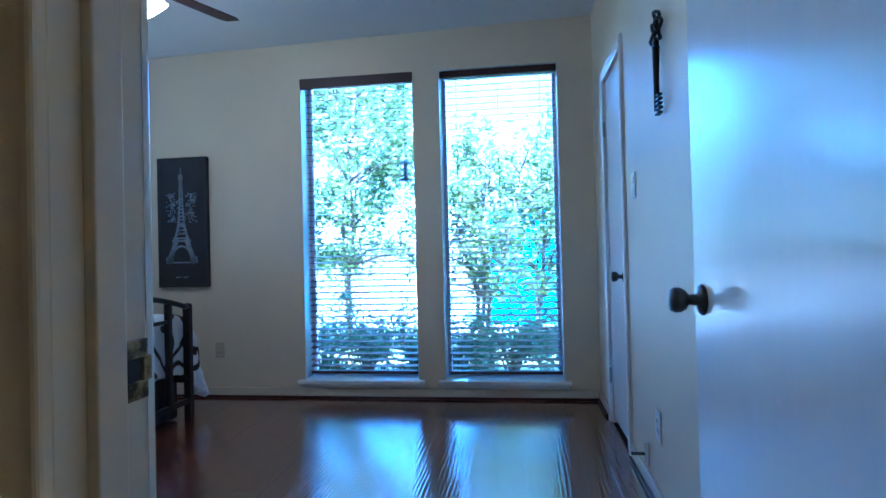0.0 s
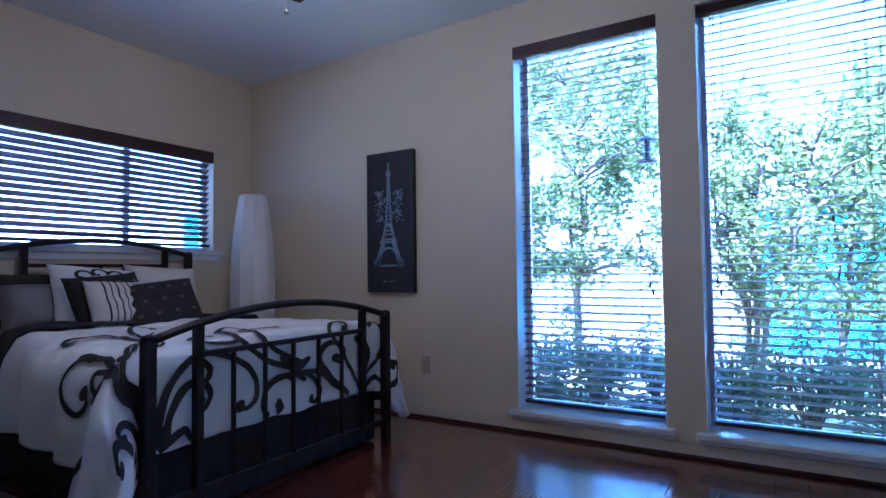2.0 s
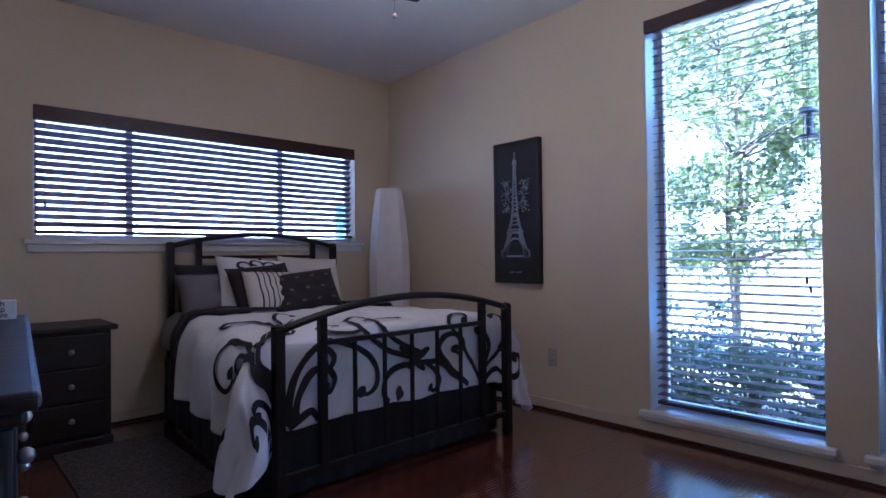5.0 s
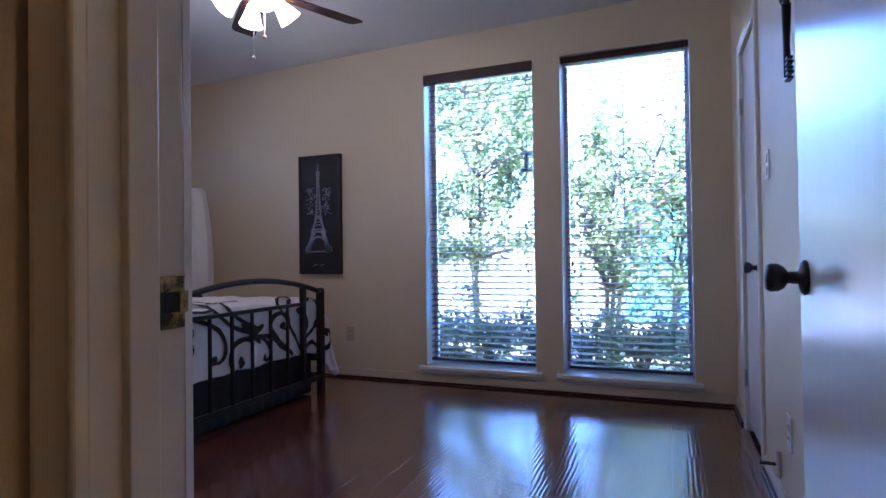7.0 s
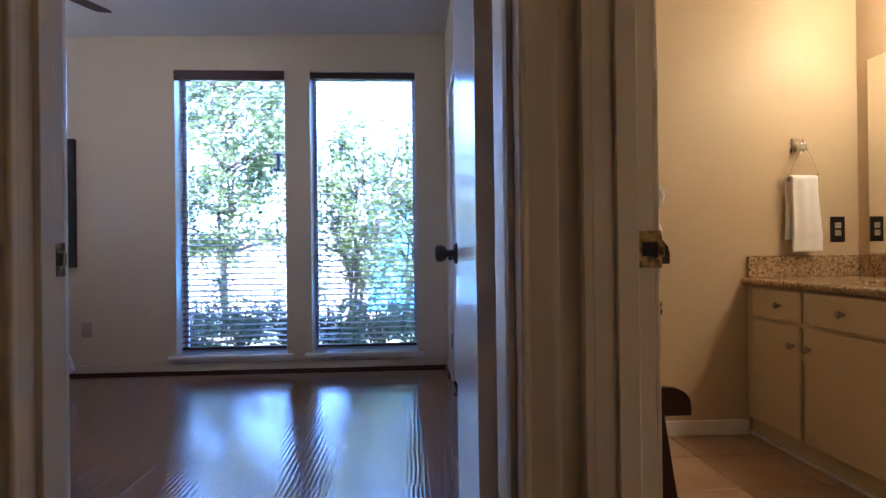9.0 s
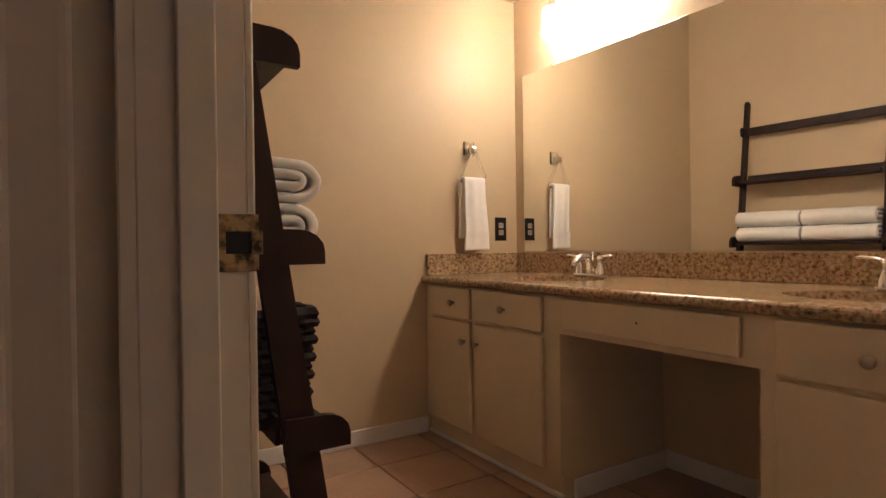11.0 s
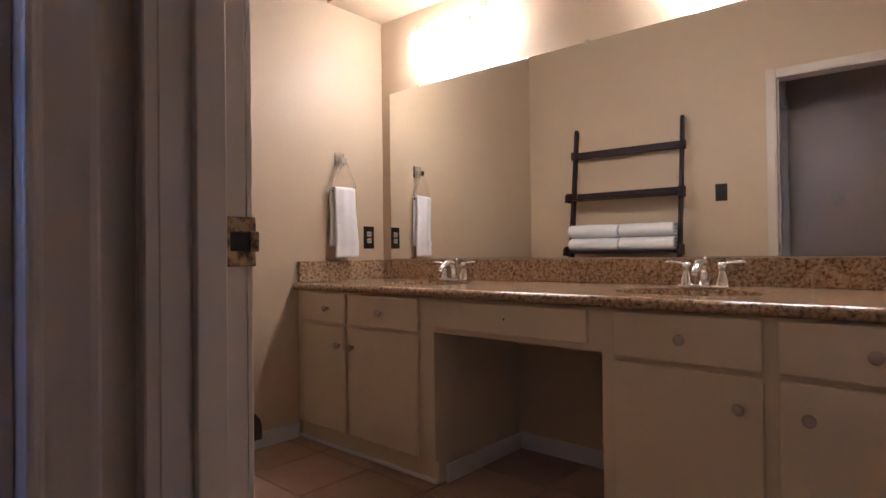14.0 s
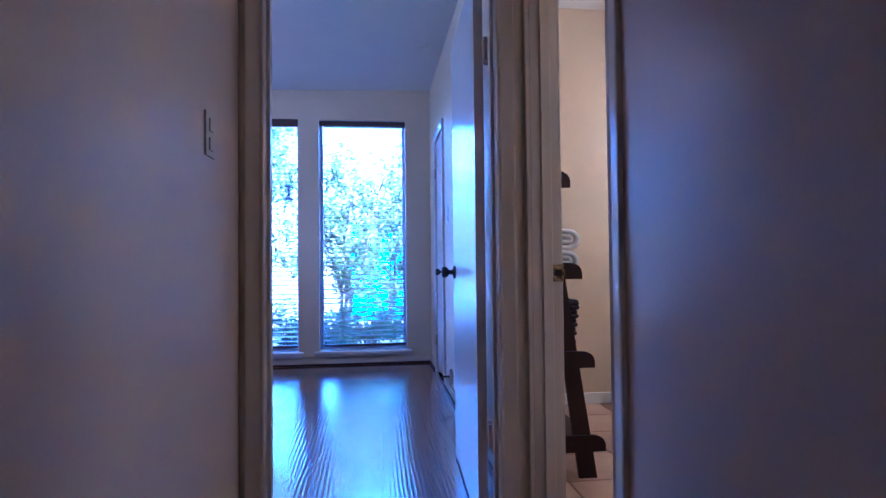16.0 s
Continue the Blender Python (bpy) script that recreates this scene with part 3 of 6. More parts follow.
for z in (0.28, 1.75):
    part("hinge", rod((E - 0.006, CY1, z - 0.045), (E - 0.006, CY1, z + 0.045), 0.008), NICKEL, d)
part("gap_shadow", box((E + 0.03, CY0, 0.0), (E + 0.04, CY1, 0.035)), INK, d)

# bathroom doorway and its open leaf
fr = thing("door_frame_3", (HR, BJN, 0), "cream painted bathroom door frame with worn strike plate", "door frame", kind="structure")
part("jamb", box((HR, BJN, 0), (BW + 0.008, BJN + 0.02, DOOR_H), 0.002), TRIM, fr)
part("jamb", box((HR, BJS - 0.02, 0), (BW + 0.008, BJS, DOOR_H), 0.002), TRIM, fr)
part("head_jamb", box((HR, BJS - 0.02, DOOR_H), (BW + 0.008, BJN + 0.02, DOOR_H + 0.02), 0.002), TRIM, fr)
part("door_stop", box((HR + 0.035, BJN - 0.012, 0), (HR + 0.07, BJN, DOOR_H), 0.002), TRIM, fr)
part("door_stop", box((HR + 0.035, BJS, 0), (HR + 0.07, BJS + 0.012, DOOR_H), 0.002), TRIM, fr)
casing(fr, "y", BW + 0.008, 1, BJS, BJN, DOOR_H, t=0.010)
def hall_side(u, d, z):
    return (HR - d, u, z)


part("casing_leg", moulding(hall_side, casing_profile(HS - 0.001, -1, HS - 0.001 - BJN, 0.015), 0.0, DOOR_H + 0.06), TRIM, fr)
part("casing_leg", moulding(hall_side, casing_profile(BJS, -1, 0.060, 0.013), 0.0, DOOR_H + 0.06), TRIM, fr)
part("casing_head", box((HR - 0.014, BJS + 0.001, DOOR_H), (HR, BJN - 0.001, DOOR_H + 0.06), 0.004), TRIM, fr)
strike(fr, (BW - 0.002, BJN, 0.921), (0, -1, 0), (1, 0, 0))
d = thing("door_3", (BW, BJS, 0), "white flush bathroom door standing open", "door", kind="structure")
part("leaf", box((BW + 0.053, BJS - 0.10, 0.012), (BW + 0.678, BJS - 0.065, DOOR_H - 0.004), 0.002), DOORW, d)
door_knob(d, (BW + 0.618, BJS - 0.065, 0.914), (0, 1, 0))
door_knob(d, (BW + 0.618, BJS - 0.10, 0.914), (0, -1, 0))


# ---- windows and blinds ----
def tall_window(i, a, b):
    w = thing("window_%d" % i, (a, N, WZ0), "tall fixed window with a white frame and white sill", "window", kind="structure")
    y0, y1 = N + 0.155, N + 0.195
    for lo, hi in (((a, y0, WZ0), (a + 0.03, y1, WZ1)), ((b - 0.03, y0, WZ0), (b, y1, WZ1)), ((a + 0.03, y0, WZ0), (b - 0.03, y1, WZ0 + 0.03)), ((a + 0.03, y0, WZ1 - 0.03), (b - 0.03, y1, WZ1))):
        part("window_frame", box(lo, hi, 0.003), FRAMEM, w)
    g = part("pane", box((a + 0.028, N + 0.172, WZ0 + 0.028), (b - 0.028, N + 0.176, WZ1 - 0.028)), PANE, w)
    g.visible_shadow = False
    bm = box((a - 0.045, N - 0.05, WZ0 - 0.03), (b + 0.045, N - 0.001, WZ0), 0.006)
    box((a, N - 0.002, WZ0 - 0.03), (b, N + 0.157, WZ0), bm=bm)
    box((a - 0.03, N - 0.016, WZ0 - 0.058), (b + 0.03, N - 0.001, WZ0 - 0.03), 0.003, bm)
    part("window_sill", bm, DOORW, w, "white painted window stool and apron")
    # thin white boards added over the cream reveals, sky glow put into their colour
    for lo, hi in (((a, N + 0.004, WZ0), (a + 0.004, y0, WZ1)), ((b - 0.004, N + 0.004, WZ0), (b, y0, WZ1)), ((a + 0.004, N + 0.004, WZ1 - 0.004), (b - 0.004, y0, WZ1))):
        part("sky_glow_lining", box(lo, hi), DOORW, w, "white lining of the window reveal, added to carry its sky glow")


def blind(name, axis, a, b, face, out, z0, z1, tilt, valance, label, wands, tapes, drop=0.0):
    """Wooden venetian blind in an opening from a to b; out points into the room."""
    t = thing(name, ((a + b) / 2, face, z1) if axis == "x" else (face, (a + b) / 2, z1), label, "window blind", "wooden window blinds")
    def pt(u, d, z):
        return (u, face + out * d, z) if axis == "x" else (face + out * d, u, z)
    def bx(u0, u1, d0, d1, za, zb, bev=0.0):
        p, q = pt(u0, d0, za), pt(u1, d1, zb)
        return box([min(*k) for k in zip(p, q)], [max(*k) for k in zip(p, q)], bev)
    top = z1 - 0.005
    part("headrail", bx(a + 0.006, b - 0.006, -0.075, -0.025, top - 0.045, top, 0.003), BLIND, t)
    if valance:
        part("valance", bx(a + 0.002, b - 0.002, -0.020, -0.004 + valance[1], top - valance[0], top + 0.003, 0.004), BLIND, t, "dark wooden valance board")
    ga = 0.034 if axis == "x" else 0.012
    n = int((top - 0.05 - (z0 + 0.03 + drop)) / 0.0445)
    me = None
    for k in range(n):
        z = top - 0.062 - k * 0.0445
        if me is None:
            bm = bx(a + ga, b - 0.018, -0.075, -0.025, z - 0.0015, z + 0.0015)
            c = Vector(pt((a + b) / 2, -0.05, z))
            ax = "X" if axis == "x" else "Y"
            bmesh.ops.rotate(bm, verts=bm.verts, cent=c, matrix=Matrix.Rotation(radians(tilt), 3, ax))
            me = mesh_of("slat", bm, SLAT_LIT, c)
        ob = new("slat", me)
        ob.parent = t
        ob.location = Vector(pt((a + b) / 2, -0.05, z)) - BASE[t]
        if name == "blind_tall":
            ob.rotation_euler = (0, radians(random.uniform(-0.12, 0.12)), 0)
    zb = top - 0.062 - n * 0.0445
    part("bottom_rail", bx(a + ga, b - 0.012, -0.075, -0.025, zb - 0.012, zb + 0.008, 0.003), BLIND, t)
    for u in tapes:
        bm = bmesh.new()
        for d in (-0.026, -0.074):
            rod(pt(u, d, zb), pt(u, d, top - 0.045), 0.0012, bm, 5)
        part("ladder_cord", bm, CORD, t)
    for u, zc in wands:
        bm = rod(pt(u, -0.018, zc), pt(u, -0.018, top - 0.05), 0.0013, seg=5)
        lathe([(0.0, 0.0), (0.006, 0.003), (0.007, 0.02), (0.003, 0.034), (0, 0.036)], pt(u, -0.018, zc - 0.036), seg=8, bm=bm)
        part("pull_cord", bm, BLIND, t, "pull cord with a dark wooden tassel")
    return t


for i, (a, b) in enumerate(WIN):
    tall_window(i + 1, a, b)
    blind("blind_tall", "x", a, b, N, -1, WZ0, WZ1, 9, (0.07, 0.012) if i == 0 else None,
          "dark wooden venetian blind with open slats and valance" if i == 0 else "dark wooden venetian blind with open slats, valance missing",
          ((a + 0.09, 0.86), (b - 0.07, 0.90), (b - 0.055, 0.86)) if i == 0 else ((a + 0.07, 0.92), (a + 0.085, 0.86), (b - 0.07, 1.0)), (a + 0.12, (a + b) / 2, b - 0.12), 0.02)

w = thing("window_3", (W, VY0, VZ0), "wide high window in three panes with a white sill", "window", kind="structure")
x0, x1 = W - 0.135, W - 0.095
m1, m2 = VY0 + 0.52, VY1 - 0.62
for lo, hi in (((x0, VY0, VZ0), (x1, VY0 + 0.03, VZ1)), ((x0, VY1 - 0.03, VZ0), (x1, VY1, VZ1)), ((x0, VY0 + 0.03, VZ0), (x1, VY1 - 0.03, VZ0 + 0.03)), ((x0, VY0 + 0.03, VZ1 - 0.03), (x1, VY1 - 0.03, VZ1)),
               ((x0, m1 - 0.02, VZ0 + 0.03), (x1, m1 + 0.02, VZ1 - 0.03)), ((x0, m2 - 0.02, VZ0 + 0.03), (x1, m2 + 0.02, VZ1 - 0.03))):
    part("window_frame", box(lo, hi, 0.003), FRAMEM, w)
for a, b in ((VY0 + 0.028, m1 - 0.018), (m1 + 0.018, m2 - 0.018), (m2 + 0.018, VY1 - 0.028)):
    g = part("pane", box((W - 0.116, a, VZ0 + 0.028), (W - 0.112, b, VZ1 - 0.028)), PANE, w)
    g.visible_shadow = False
bm = box((W + 0.001, VY0 - 0.045, VZ0 - 0.03), (W + 0.04, VY1 + 0.07, VZ0), 0.006)
box((W - 0.10, VY0, VZ0 - 0.03), (W + 0.002, VY1, VZ0), bm=bm)
box((W + 0.001, VY0 - 0.03, VZ0 - 0.075), (W + 0.016, VY1 + 0.05, VZ0 - 0.03), 0.003, bm)
part("window_sill", bm, DOORW, w, "white painted window stool and apron")
blind("blind_wide", "y", VY0, VY1, W, 1, VZ0, VZ1, -33, (0.085, 0.012), "wide dark wooden venetian blind with tilted slats", ((VY0 + 0.06, 1.37), (VY1 - 0.10, 1.30)), (VY0 + 0.15, VY0 + 0.72, VY0 + 1.10, VY1 - 0.64, VY1 - 0.16))


# ---- garden ----
ground = bmesh.new()
box((-400, N + 0.20, -0.35), (400, 400, -0.12), bm=ground)
box((-400, -400, -0.35), (W - 0.14, N + 0.20, -0.12), bm=ground)
box((BM + 0.12, -400, -0.35), (400, N + 0.20, -0.12), bm=ground)
box((W - 0.14, -400, -0.35), (BM + 0.12, HALL_END - 0.1, -0.12), bm=ground)
solid("ground", ground, GRASS, "sunlit garden ground with patches of grass", "ground", kind="structure")
solid("pavement", box((-9, 8.4, -0.119), (9, 11.5, -0.10)), PAVE, "pale sunlit concrete path in the garden", "pavement", kind="structure")


def leaves(bm, c, spread, count, size, rng, hollow=0.3):
    """Small pointed leaves scattered through a lumpy cloud."""
    lumps = [(Vector((rng.gauss(0, 0.45), rng.gauss(0, 0.45), rng.gauss(0, 0.42))), rng.uniform(0.28, 0.6)) for _ in range(14)]
    for _ in range(count):
        o, r = rng.choice(lumps)
        d = Vector((rng.gauss(0, 1), rng.gauss(0, 1), rng.gauss(0, 1))).normalized() * r * rng.uniform(hollow, 1)
        p = Vector(c) + Vector(((o.x + d.x) * spread[0], (o.y + d.y) * spread[1], (o.z + d.z) * spread[2]))
        if p.z < -0.1:
            continue
        u = Vector((rng.gauss(0, 1), rng.gauss(0, 1), rng.gauss(0, 0.6))).normalized()
        v = u.cross(Vector((rng.gauss(0, 1), rng.gauss(0, 1), rng.gauss(0, 1)))).normalized()
        s = size * rng.uniform(0.6, 1.3)
        q = [bm.verts.new(p + u * a * s + v * b * s) for a, b in ((-1, 0), (0, -0.36), (1, 0), (0, 0.36))]
        bm.faces.new(q)


def tree(name, at, height, spread, count, seed, label, lean=0.3, stems=3):
    rng = random.Random(seed)
    t = thing(name, at, label, "tree")
    x, y, z = at
    bm = bmesh.new()
    tips = []
    for k in range(stems):
        a = rng.uniform(0, 6.28)
        pts = [Vector(at)]
        for i in range(1, 7):
            f = i / 6
            pts.append(Vector((x + math.cos(a) * lean * f * (1 + 0.3 * k) + rng.gauss(0, 0.03), y + math.sin(a) * lean * f + rng.gauss(0, 0.03), z + height * 0.82 * f)))
        tube(pts, [0.026 * (1 - 0.75 * i / 6) + 0.005 for i in range(7)], bm, 7)
        for i in range(2, 7):
            for _ in range(4):
                d = Vector((rng.gauss(0, 1) * spread, rng.gauss(0, 1) * spread, rng.uniform(0.1, 0.7))) * 0.55
                e = pts[i] + d
                tube([pts[i], pts[i] + d * 0.5 + Vector((0, 0, 0.05)), e], [0.014, 0.009, 0.003], bm, 5)
                tips.append(e)
    part("trunk", bm, BARK, t, "several thin grey stems", True)
    bm = bmesh.new()
    for e in tips:
        leaves(bm, e, (spread * 0.42, spread * 0.42, 0.36), count // len(tips), 0.042, rng, 0.1)
    part("crown", bm, LEAF, t, "loose crown of pointed green leaves")
    return t


def shrub(at, size, count, seed, label="low dense clipped shrub in shade"):
    rng = random.Random(seed)
    t = thing("shrub", at, label, "shrub", "shrubs under the windows")
    bm = bmesh.new()
    for _ in range(16):
        tube([at, (at[0] + rng.gauss(0, size[0] * 0.4), at[1] + rng.gauss(0, size[1] * 0.3), at[2] + size[2] * rng.uniform(0.5, 1.2))], [0.012, 0.003], bm, 5)
    part("stems", bm, BARK, t)
    bm = bmesh.new()
    leaves(bm, (at[0], at[1], at[2] + size[2] * 0.55), (size[0], size[1], size[2] * 0.7), count, 0.024, rng, 0.3)
    part("foliage", bm, LEAFD, t)


tree("tree", (-2.05, 7.2, -0.12), 3.7, 0.80, 19000, 3, "leafy garden tree behind the tall window", 0.5)
tree("tree", (-0.30, 6.5, -0.12), 2.45, 0.50, 6500, 5, "young leafy tree with forked stems", 0.35)
tree("tree", (0.30, 6.8, -0.12), 2.25, 0.50, 4200, 8, "young leafy tree with thin stems", 0.25, 2)
tree("tree", (0.95, 7.0, -0.12), 3.0, 0.50, 6500, 12, "leafy garden tree beside the blue shed", 0.3)
for i, (x, y) in enumerate(((-2.65, 5.6), (-2.2, 5.5), (-1.75, 5.4), (-1.3, 5.35), (-0.85, 5.4), (-0.4, 5.35), (0.05, 5.3), (0.5, 5.4), (0.95, 5.5))):
    shrub((x, y, -0.12), (0.42, 0.33, 0.58 + 0.05 * math.sin(i * 2.3)), 3000, 20 + i)

shed = thing("garden_shed", (0.5, 9.2, -0.1), "pale blue painted garden shed wall with boards", "shed")
for k in range(14):
    z = -0.1 + k * 0.13
    part("board", box((-0.35, 9.2, z), (1.55, 9.23, z + 0.125), 0.004), BLUEW, shed)
part("body", box((-0.33, 9.231, -0.1), (1.53, 10.4, 1.70)), BLUEW, shed)
part("roof", box((-0.45, 9.12, 1.72), (1.65, 10.5, 1.80), 0.01), FENCEM, shed)
shed2 = thing("shutter", (W - 1.5, 4.75, 0.0), "bright blue painted board standing outside the window", "board")
part("board", box((W - 1.6, 4.68, -0.12), (W - 1.55, 5.02, 1.62), 0.005), BLUEW, shed2)
fence = thing("fence", (-6, 13.5, -0.12), "grey weathered wooden garden fence", "fence")
for k in range(60):
    part("fence_board", box((-7 + k * 0.24, 13.5, -0.12), (-7 + k * 0.24 + 0.22, 13.53, 1.35 + 0.03 * math.sin(k * 7.1)), 0.004), FENCEM, fence)

# ---- bedroom: bed ----
BY0, BY1, BX, HX = 2.273, 3.655, -2.008, -3.775
YC = (BY0 + BY1) / 2
bed = thing("bed", (BX, YC, 0), "dark bronze iron bed frame with arched head and footboard", "bed")


def arch(y, x, top, rise, y0, y1):
    f = (y - (y0 + y1) / 2) / ((y1 - y0) / 2)
    return Vector((x, y, top + rise * (1 - f * f)))


def iron_board(x, ztop, rise, rail_z, low_z, inner, n_bars, y0, y1):
    for y in (y0, y1):
        bm = box((x - 0.022, y - 0.022, 0.0), (x + 0.022, y + 0.022, ztop), 0.004)
        lathe([(0.0, 0.0), (0.028, 0.001), (0.028, 0.008), (0.018, 0.014), (0.0, 0.018)], (x, y, ztop), bm=bm)
        part("post", bm, IRON, bed)
    bm = bmesh.new()
    pts = [arch(y0 + (y1 - y0) * i / 24, x, ztop - 0.012, rise, y0, y1) for i in range(25)]
    for dz in (0,):
        tube(pts, 0.024, bm, 8, 0.7)
    part("arched_rail", bm, IRON, bed, smooth=True)
    for y in (y0 + inner, y1 - inner):
        z = arch(y, x, ztop - 0.02, rise, y0, y1).z
        part("inner_post", box((x - 0.017, y - 0.017, low_z), (x + 0.017, y + 0.017, z), 0.003), IRON, bed)
    part("cross_rail", box((x - 0.010, y0 + inner, rail_z - 0.011), (x + 0.010, y1 - inner, rail_z + 0.011), 0.003), IRON, bed)
    part("low_rail", box((x - 0.014, y0, low_z - 0.016), (x + 0.014, y1, low_z + 0.016), 0.003), IRON, bed)
    for k in range(n_bars):
        y = y0 + inner + (y1 - y0 - 2 * inner) * (k + 1) / (n_bars + 1)
        part("bar", box((x - 0.008, y - 0.008, low_z), (x + 0.008, y + 0.008, rail_z), 0.002), IRON, bed)


iron_board(BX, 0.735, 0.105, 0.655, 0.13, 0.20, 5, BY0, BY1)
GY0, GY1 = 2.40, 3.612
iron_board(HX, 1.115, 0.085, 1.03, 0.45, 0.18, 5, GY0, GY1)
for ya, yb in ((BY0 + 0.01, GY0 + 0.01), (BY1 - 0.01, GY1 - 0.01)):
    part("side_rail", tube([(HX, yb, 0.27), (BX, ya, 0.27)], 0.022, seg=6, flat=1.3), IRON, bed)


MX0, MX1 = -3.74, -2.13
solid("box_spring", box((MX0, BY0 + 0.13, 0.26), (MX1, BY1 - 0.08, 0.40), 0.02), GREYC, "grey box spring under the mattress", "box spring", at=(MX0, BY0, 0.26))
solid("mattress", box((MX0, BY0 + 0.12, 0.40), (MX1, BY1 - 0.07, 0.60), 0.05, seg=3), WHITEC, "white mattress on the iron bed", "mattress", at=(MX0, BY0, 0.40))

# gathered black bed skirt
def skirt(u, v):
    L1, L2 = MX1 + 0.025 - MX0, BY1 - BY0 + 0.01
    tap = lambda x: 0.10 * (MX1 - x) / (MX1 - MX0)
    s = u * (2 * L1 + L2)
    w = 0.008 * math.sin(s * 62) + 0.006 * math.sin(s * 27 + 1)
    z = 0.40 - v * 0.385
    k = w * (0.3 + v)
    if s < L1:
        return (MX0 + s, BY0 - 0.020 - k * 0.6 + tap(MX0 + s), z)
    if s < L1 + L2:
        return (MX1 + 0.025 - k * 0.5, BY0 - 0.005 + (s - L1), z)
    return (MX1 + 0.025 - (s - L1 - L2), BY1 + 0.020 + k * 0.6 - 0.5 * tap(MX1 - (s - L1 - L2)), z)


skirt_ob = thing("bed_skirt", (MX1, YC, 0.0), "gathered black bed skirt hanging to the floor", "bed skirt")
side_share = (MX1 + 0.025 - MX0) / (2 * (MX1 + 0.025 - MX0) + BY1 - BY0 + 0.01)
for ua, ub in ((0.0, side_share), (side_share, 1 - side_share), (1 - side_share, 1.0)):
    part("skirt_panel", grid(lambda u, v: skirt(ua + (ub - ua) * min(u, 0.9999), v), 90, 6, 0.003), BLACKC, skirt_ob, smooth=True)

# duvet: a sheet that rolls over the bed's sides and foot
TOPZ, HWID, FOOT, ROLL = 0.665, 0.66, -2.125, 0.15


def over(d):
    """How far a sheet goes out and down, d metres past the edge."""
    if d <= 0:
        return 0.0, 0.0
    a = min(d / ROLL, math.pi / 2)
    rest = max(0.0, d - ROLL * math.pi / 2)
    return ROLL * math.sin(a) + 0.06 * rest, ROLL * (1 - math.cos(a)) + 0.985 * rest


def duvet_at(s, r, lift=0.0):
    """s: metres across from the middle; r: metres from the fold at the head towards the foot."""
    x0 = -3.20
    ds, dr = abs(s) - HWID, x0 + r - FOOT
    side = 1 if s > 0 else -1
    # past both edges the sheet turns round the corner, drooping and flaring there
    turn = math.atan2(max(ds, 0), max(dr, 0)) if max(ds, dr) > 0 else 0.0
    away, down = over(max(ds, dr))
    corner = math.sin(2 * turn) * min(1.0, max(ds, dr) / 0.2) if min(ds, dr) > 0 else 0.0
    down *= 1 + 0.42 * corner
    away += corner * (0.05 + 0.18 * down)
    tap = 1 - 0.085 * max(0, 1 - r / 1.15)
    y = YC + 0.04 * max(0, 1 - r / 1.15) + side * (min(abs(s), HWID) + away * math.sin(turn)) * tap
    x = min(x0 + r, FOOT) + away * math.cos(turn) * 0.52
    puff = 0.026 * noise.noise(Vector((s * 2.3, r * 2.3, 0.3))) + 0.014 * noise.noise(Vector((s * 6, r * 6, 2))) + 0.008 * noise.noise(Vector((s * 9 + r * 7, r * 15 - s * 6, 4)))
    z = TOPZ - down + puff * (1 if down < 0.05 else 0.5) + 0.03 * (1 - (s / 0.9) ** 2)
    fold = 0.022 * math.sin(r * 17 + 2.5 * noise.noise(Vector((r * 2, 0, 5)))) * min(1, max(0, ds) * 3.2)
    fold2 = 0.022 * math.sin(s * 19 + 2 * noise.noise(Vector((s * 2, 3, 5)))) * min(1, max(0, dr) * 3.2)
    y += side * (fold + lift * (1 if ds > 0.06 else 0))
    x += fold2 * (0.5 if abs(s) < HWID else 1) + lift * (1 if dr > 0.06 else 0) + 0.012 * noise.noise(Vector((s * 16 + r * 9, r * 7 - s * 3, 8))) * min(1, max(0, dr) * 6)
    z += lift * (0 if (ds > 0.1 or dr > 0.1) else 1)
    return Vector((x, y, max(z, 0.05)))


SMAX, RMAX = 1.13, 1.54


def duvet_uv(u, v):
    s = (u * 2 - 1) * SMAX
    # the hem hangs lower towards the foot corners
    return duvet_at(s, v * RMAX)


duvet = solid("duvet", grid(duvet_uv, 150, 110, 0.022), WHITEC, "white duvet with black scroll embroidery, draped over the bed", "duvet", at=(-2.9, YC, 0.65), smooth=True)


def ribbon(pts, widths, name="scroll_print"):
    """A black band on the duvet, drawn in its own cloth measure."""
    bm = bmesh.new()
    left, right = [], []
    for i, p in enumerate(pts):
        a, b = pts[max(i - 1, 0)], pts[min(i + 1, len(pts) - 1)]
        dx, dy = b[0] - a[0], b[1] - a[1]
        n = math.hypot(dx, dy) or 1
        w = widths[i] if isinstance(widths, list) else widths
        left.append((p[0] - dy / n * w, p[1] + dx / n * w))
        right.append((p[0] + dy / n * w, p[1] - dx / n * w))
    ok = [all(abs(q[0]) < SMAX and -0.02 < q[1] < RMAX for q in (l, r)) for l, r in zip(left, right)]
    rows = [(bm.verts.new(duvet_at(*l, 0.009)), bm.verts.new(duvet_at((l[0] + r[0]) / 2, (l[1] + r[1]) / 2, 0.011)), bm.verts.new(duvet_at(*r, 0.009))) for l, r in zip(left, right)]
    for i in range(len(rows) - 1):
        if ok[i] and ok[i + 1]:
            for k in (0, 1):
                bm.faces.new((rows[i][k], rows[i + 1][k], rows[i + 1][k + 1], rows[i][k + 1]))
    bmesh.ops.delete(bm, geom=[v for v in bm.verts if not v.link_faces], context="VERTS")
    part(name, bm, BLACKC, duvet, smooth=True)


